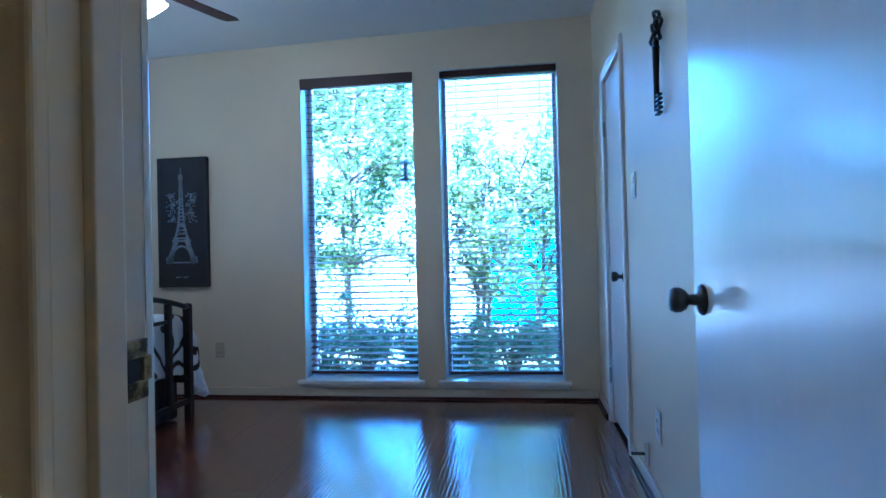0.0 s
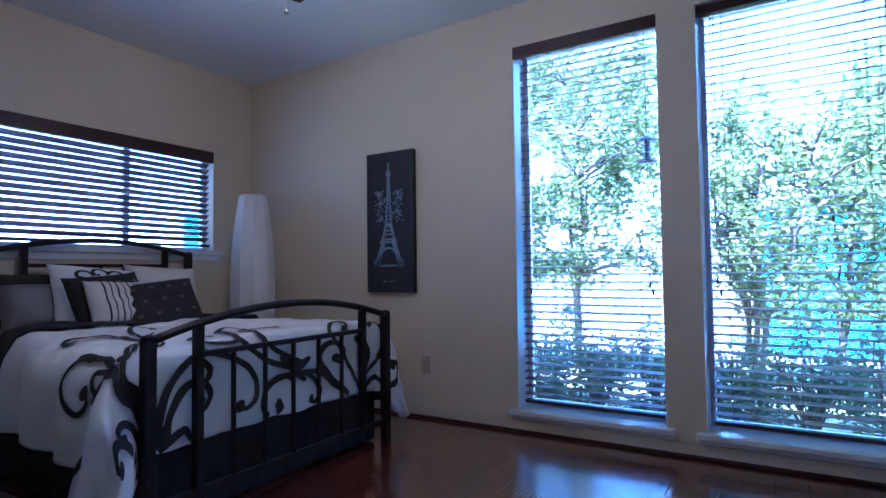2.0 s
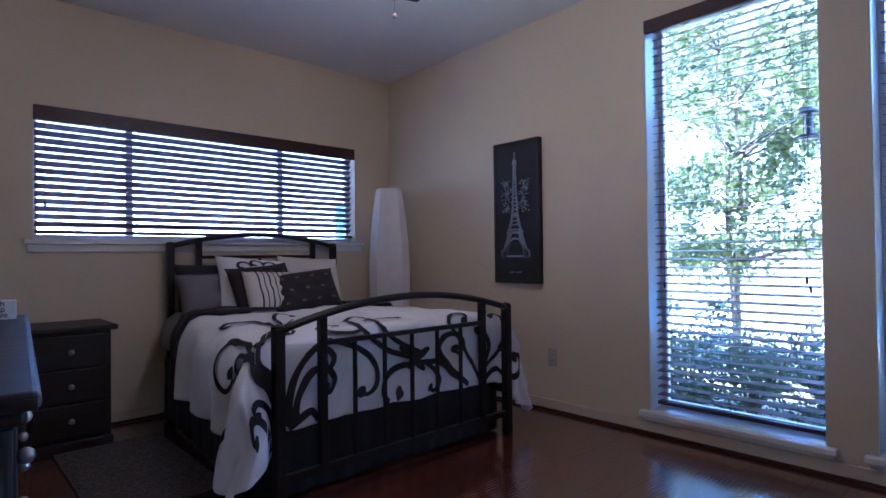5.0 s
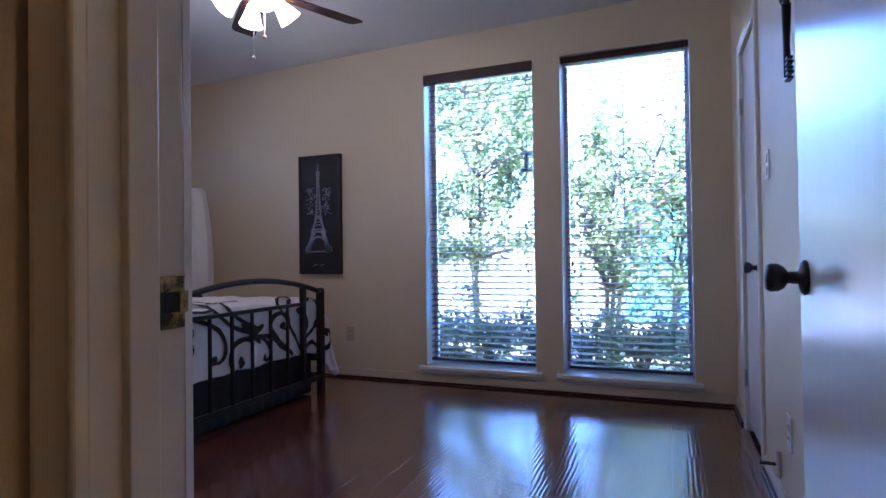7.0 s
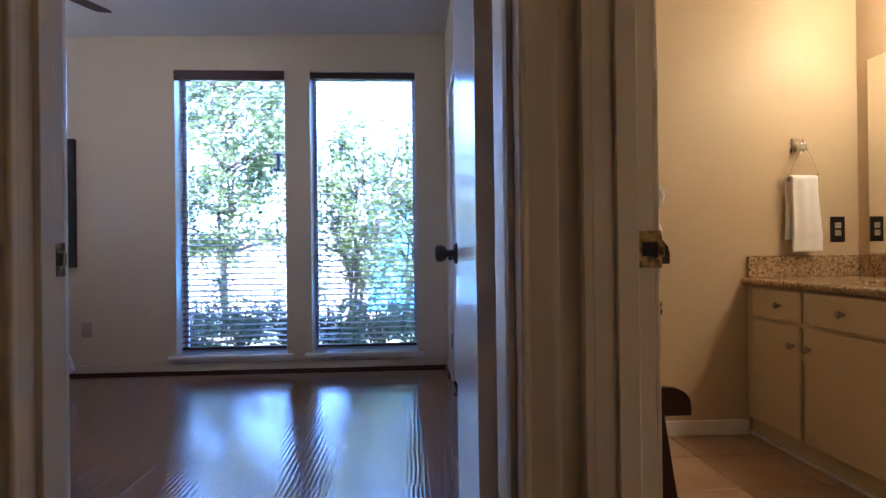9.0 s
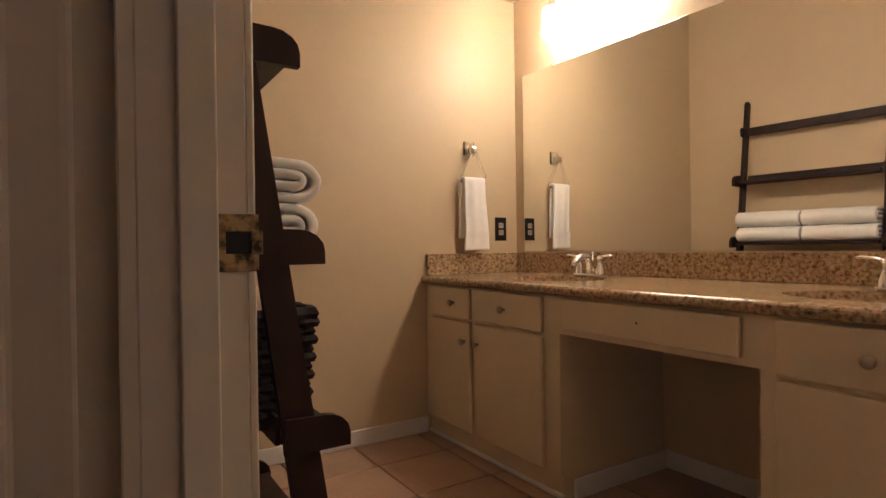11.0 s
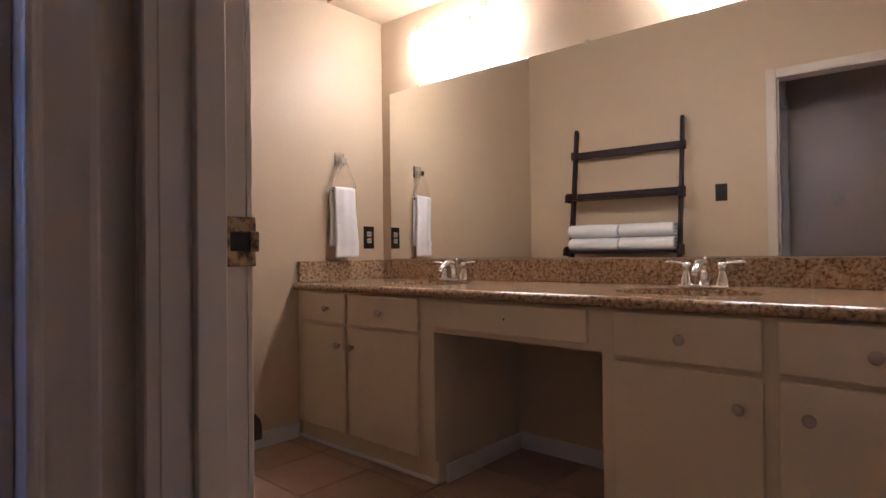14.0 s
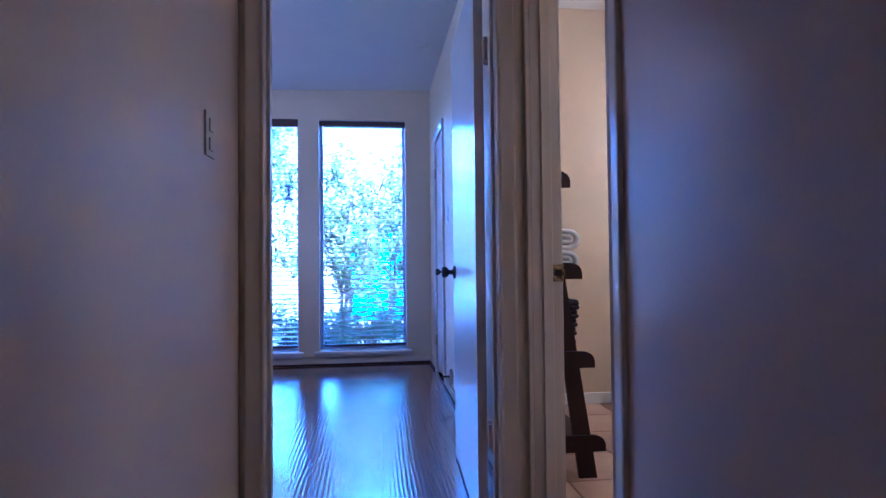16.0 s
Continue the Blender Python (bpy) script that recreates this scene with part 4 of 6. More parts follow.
def vine(*pts, w=0.012, knob=1.0, taper=0.45):
    """A stroke through points given across and along the cloth, swelling in the middle and ending in a round knob."""
    line = []
    for i in range(len(pts) - 1):
        p0, p1, p2, p3 = pts[max(i - 1, 0)], pts[i], pts[i + 1], pts[min(i + 2, len(pts) - 1)]
        for k in range(9):
            t = k / 9
            line.append(tuple(0.5 * (2 * b + (c - a) * t + (2 * a - 5 * b + 4 * c - d) * t * t + (3 * b - a - 3 * c + d) * t ** 3) for a, b, c, d in zip(p0, p1, p2, p3)))
    line.append(pts[-1])
    n = len(line)
    widths = [w * (taper + (1 - taper) * math.sin(math.pi * min(1.0, 0.25 + 0.75 * i / n))) for i in range(n)]
    if knob:
        for k in range(8):
            widths[n - 8 + k] = max(widths[n - 8 + k], w * 1.75 * knob * math.sin(math.pi * (k + 0.4) / 8))
    ribbon(line, widths)


# the spray that springs from the corner by the post, over the foot
vine((-0.62, 1.53), (-0.63, 1.40), (-0.56, 1.26), (-0.43, 1.19), (-0.29, 1.24), (-0.20, 1.34), (-0.20, 1.42), (-0.25, 1.46), (-0.30, 1.43), w=0.016)
vine((-0.61, 1.52), (-0.59, 1.40), (-0.53, 1.32), (-0.45, 1.31), (-0.41, 1.37), (-0.44, 1.42), (-0.47, 1.38), w=0.017)
vine((-0.55, 1.24), (-0.47, 1.21), (-0.41, 1.26), (-0.43, 1.31), (-0.47, 1.29), w=0.015)
vine((-0.64, 1.53), (-0.59, 1.50), (-0.54, 1.48), (-0.51, 1.51), (-0.53, 1.53), w=0.016)
# its trunk over the edge and the curls along the side
vine((-0.66, 1.52), (-0.68, 1.44), (-0.71, 1.32), (-0.76, 1.22), w=0.034, knob=0)
vine((-0.70, 1.34), (-0.77, 1.24), (-0.77, 1.10), (-0.74, 0.96), (-0.77, 0.82), (-0.84, 0.79), (-0.91, 0.83), (-0.95, 0.91), (-0.90, 0.97), (-0.86, 0.93), w=0.015, knob=1.2)
vine((-0.77, 1.22), (-0.79, 1.10), (-0.80, 0.99), (-0.85, 1.00), (-0.88, 1.08), (-0.84, 1.13), (-0.82, 1.08), w=0.013, knob=1.1)
vine((-0.74, 1.26), (-0.74, 1.14), (-0.67, 1.00), (-0.54, 0.84), (-0.42, 0.70), (-0.36, 0.62), w=0.012, knob=0)
vine((-0.71, 1.30), (-0.74, 1.20), (-0.70, 1.10), (-0.61, 0.98), (-0.55, 1.00), (-0.58, 1.10), (-0.62, 1.08), w=0.012)
vine((-0.50, 0.78), (-0.52, 0.62), (-0.56, 0.46), (-0.63, 0.38), (-0.69, 0.44), (-0.67, 0.52), w=0.016)
vine((-0.46, 0.72), (-0.44, 0.56), (-0.38, 0.46), (-0.32, 0.50), (-0.34, 0.58), w=0.012)
# hanging corner
vine((-0.72, 1.53), (-0.74, 1.46), (-0.75, 1.39), (-0.79, 1.33), (-0.83, 1.34), (-0.82, 1.38), w=0.014)
vine((-0.76, 1.53), (-0.78, 1.45), (-0.83, 1.37), (-0.88, 1.37), (-0.90, 1.42), (-0.86, 1.43), w=0.015)
vine((-0.96, 1.28), (-1.01, 1.20), (-1.05, 1.10), (-1.01, 1.06), (-0.98, 1.10), w=0.022)
# the burst in the middle of the foot
for tip in ((-0.05, 1.27), (0.00, 1.38), (0.10, 1.40), (0.14, 1.30)):
    vine((0.04, 1.335), ((0.04 + tip[0]) / 2, (1.335 + tip[1]) / 2), tip, w=0.022, knob=0, taper=0.2)
vine((0.02, 1.36), (-0.08, 1.37), (-0.15, 1.43), (-0.14, 1.51), (-0.08, 1.53), (-0.04, 1.50), (-0.07, 1.48), w=0.015)
vine((0.03, 1.33), (-0.11, 1.28), (-0.22, 1.18), (-0.25, 1.04), (-0.21, 0.90), (-0.12, 0.84), (-0.06, 0.90), (-0.11, 0.96), w=0.015)
vine((0.09, 1.32), (-0.06, 1.24), (-0.14, 1.12), (-0.10, 1.00), (-0.01, 0.94), (0.06, 0.98), (0.02, 1.04), w=0.013)
vine((-0.23, 1.14), (-0.31, 1.16), (-0.40, 1.13), (-0.43, 1.04), (-0.37, 0.97), (-0.32, 1.02), (-0.36, 1.06), w=0.013)
vine((0.07, 1.36), (0.20, 1.38), (0.29, 1.46), (0.38, 1.52), w=0.014, knob=0)
vine((0.10, 1.36), (0.18, 1.42), (0.20, 1.49), (0.16, 1.52), (0.13, 1.48), w=0.013)
# the spray by the other post
vine((0.40, 1.53), (0.28, 1.43), (0.21, 1.32), (0.26, 1.25), (0.34, 1.25), (0.37, 1.31), (0.33, 1.35), (0.30, 1.31), w=0.016)
vine((0.50, 1.52), (0.42, 1.40), (0.34, 1.26), (0.30, 1.17), (0.36, 1.12), (0.43, 1.16), (0.39, 1.20), w=0.013)
vine((0.47, 1.50), (0.55, 1.42), (0.58, 1.30), (0.53, 1.22), (0.47, 1.26), w=0.014)
vine((0.51, 1.53), (0.62, 1.47), (0.74, 1.46), (0.82, 1.40), (0.80, 1.33), (0.75, 1.36), w=0.015)
vine((0.49, 1.49), (0.66, 1.36), (0.72, 1.22), (0.68, 1.12), (0.62, 1.17), w=0.014)


def fold_uv(u, v):
    s = (u * 2 - 1) * (SMAX - 0.10)
    p = duvet_at(s, -0.16 + v * 0.22, 0.02)
    return p + Vector((0, 0, 0.012))


solid("blanket_fold", grid(fold_uv, 70, 8, 0.02), BLACKC, "black blanket border folded back at the pillows", "blanket", at=(-3.2, YC, 0.66), smooth=True)


def sheet_uv(u, v):
    s = (u * 2 - 1) * (SMAX - 0.20)
    return duvet_at(s, -0.53 + v * 0.40, -0.004)


solid("bed_sheet", grid(sheet_uv, 60, 10, 0.012), GREYC, "grey satin sheet over the mattress", "sheet", at=(-3.5, YC, 0.64), smooth=True)


def pillow(name, c, w, h, t, lean, yaw, material, label, decorate=None, roll=0.0):
    """A stuffed cushion standing on its lower edge; lean tips it back, yaw turns it."""
    m = Matrix.Translation(c) @ Matrix.Rotation(radians(yaw), 4, "Z") @ Matrix.Rotation(radians(-lean), 4, "Y") @ Matrix.Rotation(radians(roll), 4, "X")
    def face(side, u, v, lift=0.0):
        a, b = u * 2 - 1, v * 2 - 1
        pinch = 1 - 0.06 * (1 - b * b) * abs(a) ** 3
        pin2 = 1 - 0.08 * (1 - a * a) * abs(b) ** 3
        d = t / 2 * ((1 - a ** 4) * (1 - b ** 4)) ** 0.6
        d += 0.008 * noise.noise(Vector((a * 3, b * 3, c[1] * 5 + side))) * (1 - abs(a)) * (1 - abs(b)) * 4
        y, z = a * w / 2 * pinch, h / 2 + b * h / 2 * pin2
        return m @ Vector((side * (d + lift), y, z))
    bm = bmesh.new()
    for side in (-1, 1):
        grid(lambda u, v: face(side, u, v), 22, 22, bm=bm)
    bmesh.ops.remove_doubles(bm, verts=bm.verts, dist=0.0008)
    p = solid(name, bm, material, label, "pillow", "pillows on the bed", at=c, smooth=True)
    if decorate:
        decorate(p, face)
    return p


def stripes(p, face):
    for k in range(6):
        u = 0.17 + k * 0.088
        hw = 0.009 if k % 2 else 0.013
        part("stripe", grid(lambda a, v: face(1, u + (a - 0.5) * hw * 2, 0.03 + v * 0.94, 0.003), 1, 22), NAVYC, p)


def dots(p, face):
    for i in range(4):
        for j in range(3):
            cu, cv = 0.17 + i * 0.22 + (0.1 if j % 2 else 0), 0.2 + j * 0.28
            if cu < 0.92:
                bm = bmesh.new()
                for k in range(6):
                    a = k * math.pi / 3
                    q = [bm.verts.new(face(1, cu + du * math.cos(a) - dv * math.sin(a), cv + du * math.sin(a) + dv * math.cos(a), 0.004)) for du, dv in ((0.006, 0), (0.02, -0.007), (0.042, 0), (0.02, 0.007))]
                    bm.faces.new(q)
                part("flower_print", bm, GOLDC, p)


def sham_scroll(p, face):
    for s0, r0, d, tw in ((0.25, 0.74, 1, 1), (0.62, 0.78, -1, 1), (0.80, 0.72, 1, -1), (0.42, 0.80, 1, 1)):
        pts = []
        for i in range(22):
            a = i / 21 * 5
            rr = 0.11 * (1 - 0.16 * a)
            pts.append((s0 + d * rr * math.cos(a), r0 + tw * rr * math.sin(a)))
        bm = bmesh.new()
        rows = []
        for i, q in enumerate(pts):
            a, b = pts[max(i - 1, 0)], pts[min(i + 1, 21)]
            n = math.hypot(b[0] - a[0], b[1] - a[1])
            nx, ny = -(b[1] - a[1]) / n * 0.018, (b[0] - a[0]) / n * 0.018
            rows.append((bm.verts.new(face(1, min(0.97, max(0.03, q[0] + nx)), min(0.97, q[1] + ny), 0.004)), bm.verts.new(face(1, min(0.97, max(0.03, q[0] - nx)), min(0.97, q[1] - ny), 0.004))))
        for r1, r2 in zip(rows, rows[1:]):
            bm.faces.new((r1[0], r2[0], r2[1], r1[1]))
        part("scroll_print", bm, BLACKC, p)


pillow("pillow", (-3.66, 2.70, 0.64), 0.58, 0.36, 0.20, 16, 0, BLACKC, "black standard pillow against the headboard")
pillow("pillow", (-3.53, 2.66, 0.645), 0.54, 0.31, 0.20, 28, 0, GREYC, "grey satin pillow leaning on the black one")
pillow("pillow", (-3.62, 3.30, 0.64), 0.62, 0.36, 0.20, 22, 0, IVORYC, "white standard pillow at the headboard")
pillow("pillow", (-3.42, 2.86, 0.64), 0.55, 0.42, 0.18, 26, 4, WHITEC, "white pillow sham with black scrolls", sham_scroll, -6)
pillow("pillow", (-3.42, 3.24, 0.64), 0.46, 0.42, 0.17, 24, -4, IVORYC, "plain ivory square pillow", None, -4)
pillow("pillow", (-3.29, 2.87, 0.65), 0.44, 0.36, 0.15, 26, 4, BLACKC, "black square cushion with bronze flowers", dots, 5)
pillow("pillow", (-3.19, 2.87, 0.665), 0.40, 0.30, 0.15, 28, 6, IVORYC, "ivory cushion with navy stripes", stripes, -3)
pillow("pillow", (-3.14, 3.06, 0.665), 0.47, 0.30, 0.16, 30, -10, BLACKC, "small black cushion with bronze flowers", dots, 7)

# ---- bedroom: other furniture ----
DX0, DX1, DY0, DY1, DZ = -2.52, -0.955, S + 0.03, 1.372, 0.817
dr = thing("dresser", (DX0, DY0, 0), "long black lacquered dresser with a glossy top", "dresser")
part("top", box((DX0, DY0, DZ - 0.030), (DX1, DY1, DZ), 0.012, seg=3), BLACKW, dr, "glossy black top with rounded edge")
part("moulding", box((DX0 + 0.018, DY0 + 0.01, DZ - 0.055), (DX1 - 0.018, DY1 - 0.018, DZ - 0.029), 0.008), BLACKW, dr)
part("body", box((DX0 + 0.035, DY0 + 0.015, 0.07), (DX1 - 0.035, DY1 - 0.05, DZ - 0.05), 0.004), BLACKW, dr)
part("plinth", box((DX0 + 0.02, DY0 + 0.01, 0.0), (DX1 - 0.02, DY1 - 0.02, 0.085), 0.01), BLACKW, dr)
for x in (DX1 - 0.055, DX0 + 0.055):
    bm = bmesh.new()
    for k in range(3):
        rod((x + (k - 1) * 0.014, DY1 - 0.045, 0.09), (x + (k - 1) * 0.014, DY1 - 0.045, DZ - 0.06), 0.009, bm, 10)
    part("reeded_post", bm, BLACKW, dr)
for r in range(3):
    for c in range(2):
        x0 = DX0 + 0.09 + c * 0.67
        z0 = 0.11 + r * 0.215
        dw = part("drawer", box((x0, DY1 - 0.052, z0), (x0 + 0.655, DY1 - 0.032, z0 + 0.205), 0.005), BLACKW, dr)
        for k in (0.16, 0.50):
            part("knob", ball((x0 + k, DY1 - 0.018, z0 + 0.10), 0.016), NICKEL, dw, "small metal drawer knob", True)

NX0, NX1, NY0, NY1, NZ = W + 0.02, -3.42, 1.58, 2.02, 0.665
ns = thing("nightstand", (NX0, NY0, 0), "black wooden nightstand beside the bed", "nightstand")
part("top", box((NX0, NY0, NZ - 0.028), (NX1 + 0.02, NY1, NZ), 0.010, seg=3), BLACKW, ns)
part("body", box((NX0 + 0.015, NY0 + 0.03, 0.06), (NX1 - 0.02, NY1 - 0.03, NZ - 0.028), 0.004), BLACKW, ns)
part("plinth", box((NX0 + 0.01, NY0 + 0.02, 0.0), (NX1 - 0.005, NY1 - 0.02, 0.06), 0.008), BLACKW, ns)
for k in range(3):
    z0 = 0.085 + k * 0.182
    dw = part("drawer", box((NX1 - 0.02, NY0 + 0.05, z0), (NX1 - 0.002, NY1 - 0.05, z0 + 0.17), 0.005), BLACKW, ns)
    part("knob", ball((NX1 + 0.012, (NY0 + NY1) / 2, z0 + 0.085), 0.015), NICKEL, dw, "small metal drawer knob", True)

# the dresser stands a little askew, its far end out from the wall
hinge = Matrix.Translation((DX1, DY1, 0))
dr.matrix_basis = hinge @ Matrix.Rotation(radians(-5.5), 4, "Z") @ hinge.inverted() @ Matrix.Translation((DX0, DY0, 0))

# lettered block on the dresser
SX, SY = -2.35, 1.385
sg = thing("lettered_sign", (SX, SY, DZ), "white block sign with black lettering on the dresser", "sign")
tilt = Matrix.Translation((SX, SY, DZ)) @ Matrix.Rotation(radians(-92), 4, "Z")
part("block", box((-0.085, -0.012, 0.0), (0.085, 0.012, 0.066), 0.003, m=tilt), PLATEW, sg)
for i, words in enumerate(("love wish", "dream up", "create give")):
    cu = bpy.data.curves.new("lettering", "FONT")
    cu.body, cu.size, cu.align_x, cu.extrude = words, 0.028, "CENTER", 0.0005
    cu.materials.append(INK)
    ob = new("lettering", cu)
    ob.parent = sg
    ob.matrix_basis = Matrix.Translation((-SX, -SY, -DZ)) @ tilt @ Matrix.Translation((0, 0.0128, 0.046 - i * 0.019)) @ Matrix.Rotation(math.pi, 4, "Z") @ Matrix.Rotation(math.pi / 2, 4, "X")

rug = thing("rug", (-2.93, 1.98, 0), "small grey woven rug on the wooden floor", "rug")
part("backing", box((-3.45, 1.72, 0.002), (-2.42, 2.235, 0.012), 0.004), RUGM, rug)
for k in range(34):
    y = 1.735 + k * 0.0145
    part("woven_strand", tube([(-3.44 + i * 0.05, y + 0.002 * (i % 2), 0.012) for i in range(21)], 0.0052, None, 6, 0.6), RUGM, rug)

# tall paper lamp in the corner
LX, LY = -3.50, 3.965
lp = thing("floor_lamp", (LX, LY, 0), "tall white rice paper floor lamp, switched off", "lamp")
prof = [(0.112, 0.03), (0.136, 0.25), (0.157, 0.5), (0.168, 0.75), (0.168, 0.95), (0.158, 1.15), (0.135, 1.36), (0.106, 1.545), (0.094, 1.562), (0.086, 1.562), (0.086, 1.545)]
bm = lathe(prof, (LX, LY, 0), seg=10)
part("paper_shade", bm, PAPER, lp)
part("base", lathe([(0.0, 0.0), (0.12, 0.0), (0.12, 0.02), (0.105, 0.032), (0.0, 0.032)], (LX, LY, 0)), BLACKW, lp)

# picture panel with a lattice tower in relief
PX0, PX1, PZ0, PZ1 = -2.582, -2.184, 0.827, 1.802
pic = thing("wall_picture", ((PX0 + PX1) / 2, N, PZ0), "black upright panel with a silver lattice tower in relief", "picture")
part("panel", box((PX0, N - 0.035, PZ0), (PX1, N - 0.001, PZ1), 0.003), BLACKC, pic)
for lo, hi in (((PX0, PZ0), (PX0 + 0.022, PZ1)), ((PX1 - 0.022, PZ0), (PX1, PZ1)), ((PX0 + 0.022, PZ0), (PX1 - 0.022, PZ0 + 0.022)), ((PX0 + 0.022, PZ1 - 0.022), (PX1 - 0.022, PZ1))):
    part("rim", box((lo[0], N - 0.040, lo[1]), (hi[0], N - 0.0355, hi[1]), 0.001), BLACKW, pic)
PC = (PX0 + PX1) / 2 - 0.008
tw = bmesh.new()


TOWER = ((1.005, 0.125), (1.06, 0.104), (1.12, 0.080), (1.18, 0.062), (1.296, 0.029), (1.45, 0.018), (1.63, 0.011), (1.80, 0.006))


def tower_half(z):
    for (za, ha), (zb, hb) in zip(TOWER, TOWER[1:]):
        if z <= zb:
            return ha + (hb - ha) * (z - za) / (zb - za)
    return 0.006


def bar(x0, z0, x1, z1, w, bm):
    d = Vector((x1 - x0, 0, z1 - z0))
    n = Vector((-d.z, 0, d.x)).normalized() * w / 2
    y0, y1 = N - 0.043, N - 0.036
    vs = []
    for y in (y0, y1):
        vs.append([bm.verts.new((x + s * n.x, y, z + s * n.z)) for x, z, s in ((x0, z0, 1), (x0, z0, -1), (x1, z1, -1), (x1, z1, 1))])
    bm.faces.new(vs[0])
    for i in range(4):
        bm.faces.new((vs[0][i], vs[0][(i + 1) % 4], vs[1][(i + 1) % 4], vs[1][i]))


zs = [1.005 + 0.63 * i / 24 for i in range(25)]
for a, b in zip(zs, zs[1:]):
    ha, hb = tower_half(a), tower_half(b)
    wid = 0.036 if a < 1.17 else 0.016 if a < 1.29 else 0.010
    for s in (-1, 1):
        bar(PC + s * (ha - wid / 2), a, PC + s * (hb - wid / 2), b, wid, tw)
    if a > 1.19:
        bar(PC - ha, a, PC + hb, b, 0.004, tw)
        bar(PC + ha, a, PC - hb, b, 0.004, tw)
for z, w, h in ((1.175, 0.15, 0.016), (1.195, 0.13, 0.010), (1.296, 0.066, 0.014), (1.012, 0.20, 0.012)):
    bar(PC - w / 2, z, PC + w / 2, z, h, tw)
for i in range(12):
    a0, a1 = math.pi * i / 12, math.pi * (i + 1) / 12
    bar(PC + 0.078 * math.cos(a0), 1.03 + 0.105 * math.sin(a0), PC + 0.078 * math.cos(a1), 1.03 + 0.105 * math.sin(a1), 0.014, tw)
bar(PC, 1.62, PC, 1.725, 0.007, tw)
bar(PC - 0.017, 1.652, PC + 0.017, 1.652, 0.036, tw)
for s in (-1, 1):
    bar(PC + s * 0.125, 1.03, PC + s * 0.072, 1.03, 0.05, tw)
part("tower_relief", tw, SILVER, pic, "silver embossed lattice tower")
rng = random.Random(4)
bm = bmesh.new()
for s in (-1, 1):
    for k in range(110):
        x = PC + s * (0.075 + max(-0.045, min(0.045, rng.gauss(0, 0.024))))
        z = 1.42 + 0.11 * rng.uniform(-1, 1)
        a = rng.uniform(0.2, 1.3)
        d = rng.uniform(0.006, 0.014)
        bar(x, z, x + d * math.cos(a), z + d * math.sin(a), 0.0035, bm)
tagged(part("handwriting_relief", bm, SILVER, pic, "grey embossed handwriting flecks"), kind="stuff")
for x in (PC - 0.03, PC + 0.03):
    bm = bmesh.new()
    bar(x - 0.02, 0.90, x + 0.02, 0.905, 0.008, bm)
    part("caption_mark", bm, GREYC, pic)


def wall_plate(name, c, way, w, h, material, kind_, label, group="", inner=None):
    """A switch or outlet plate; kind_ is outlet, rocker, double or toggle."""
    n = Vector(way)
    u = Vector((0, 0, 1)).cross(n)
    t = thing(name, c, label, name.split("_")[-1] if name != "light_switch" else "light switch", group)
    c = Vector(c)
    def bx(cu, cz, wu, wz, d0, d1, bev):
        q = [c + u * (cu + s * wu / 2) + Vector((0, 0, cz + k * wz / 2)) + n * d for s in (-1, 1) for k in (-1, 1) for d in (d0, d1)]
        return box([min(v[i] for v in q) for i in range(3)], [max(v[i] for v in q) for i in range(3)], bev)
    part("plate", bx(0, 0, w, h, 0.001, 0.006, 0.002), material, t)
    inner = inner or material
    if kind_ == "outlet":
        for z in (0.019, -0.019):
            s = part("socket", bx(0, z, 0.032, 0.028, 0.005, 0.008, 0.003), inner, t)
            for k in (-0.007, 0.007):
                part("slot", bx(k, z + 0.002, 0.003, 0.010, 0.0075, 0.0085, 0), INK, s)
    elif kind_ == "double":
        for z in (0.026, -0.026):
            part("rocker", bx(0, z, 0.030, 0.034, 0.005, 0.010, 0.002), inner, t)
    else:
        part("toggle", bx(0, 0.004, 0.009, 0.022, 0.005, 0.016, 0.002), inner, t)
    return t


wall_plate("wall_outlet", (-2.121, N, 0.35), (0, -1, 0), 0.072, 0.115, PLATE, "outlet", "almond wall outlet below the picture")
wall_plate("wall_outlet", (E, 2.614, 0.325), (-1, 0, 0), 0.075, 0.125, PLATEW, "outlet", "white wall outlet near the baseboard")
wall_plate("light_switch", (E, 2.956, 1.317), (-1, 0, 0), 0.072, 0.118, PLATEW, "double", "white two-rocker switch plate beside the closet")
wall_plate("light_switch", (HL, 0.37, 1.305), (1, 0, 0), 0.075, 0.118, PLATE, "double", "almond two-rocker switch plate in the hallway")
ds = thing("door_stop_spring", (E - 0.012, 2.80, 0.16), "white wall-mounted spring door stop", "door stop")
bm = rod((E - 0.012, 2.80, 0.10), (E - 0.012, 2.80, 0.20), 0.010, seg=8)
part("mount", bm, PLATEW, ds)
part("rod", rod((E - 0.013, 2.80, 0.15), (E - 0.075, 2.80, 0.15), 0.007, seg=10), PEWTER, ds)

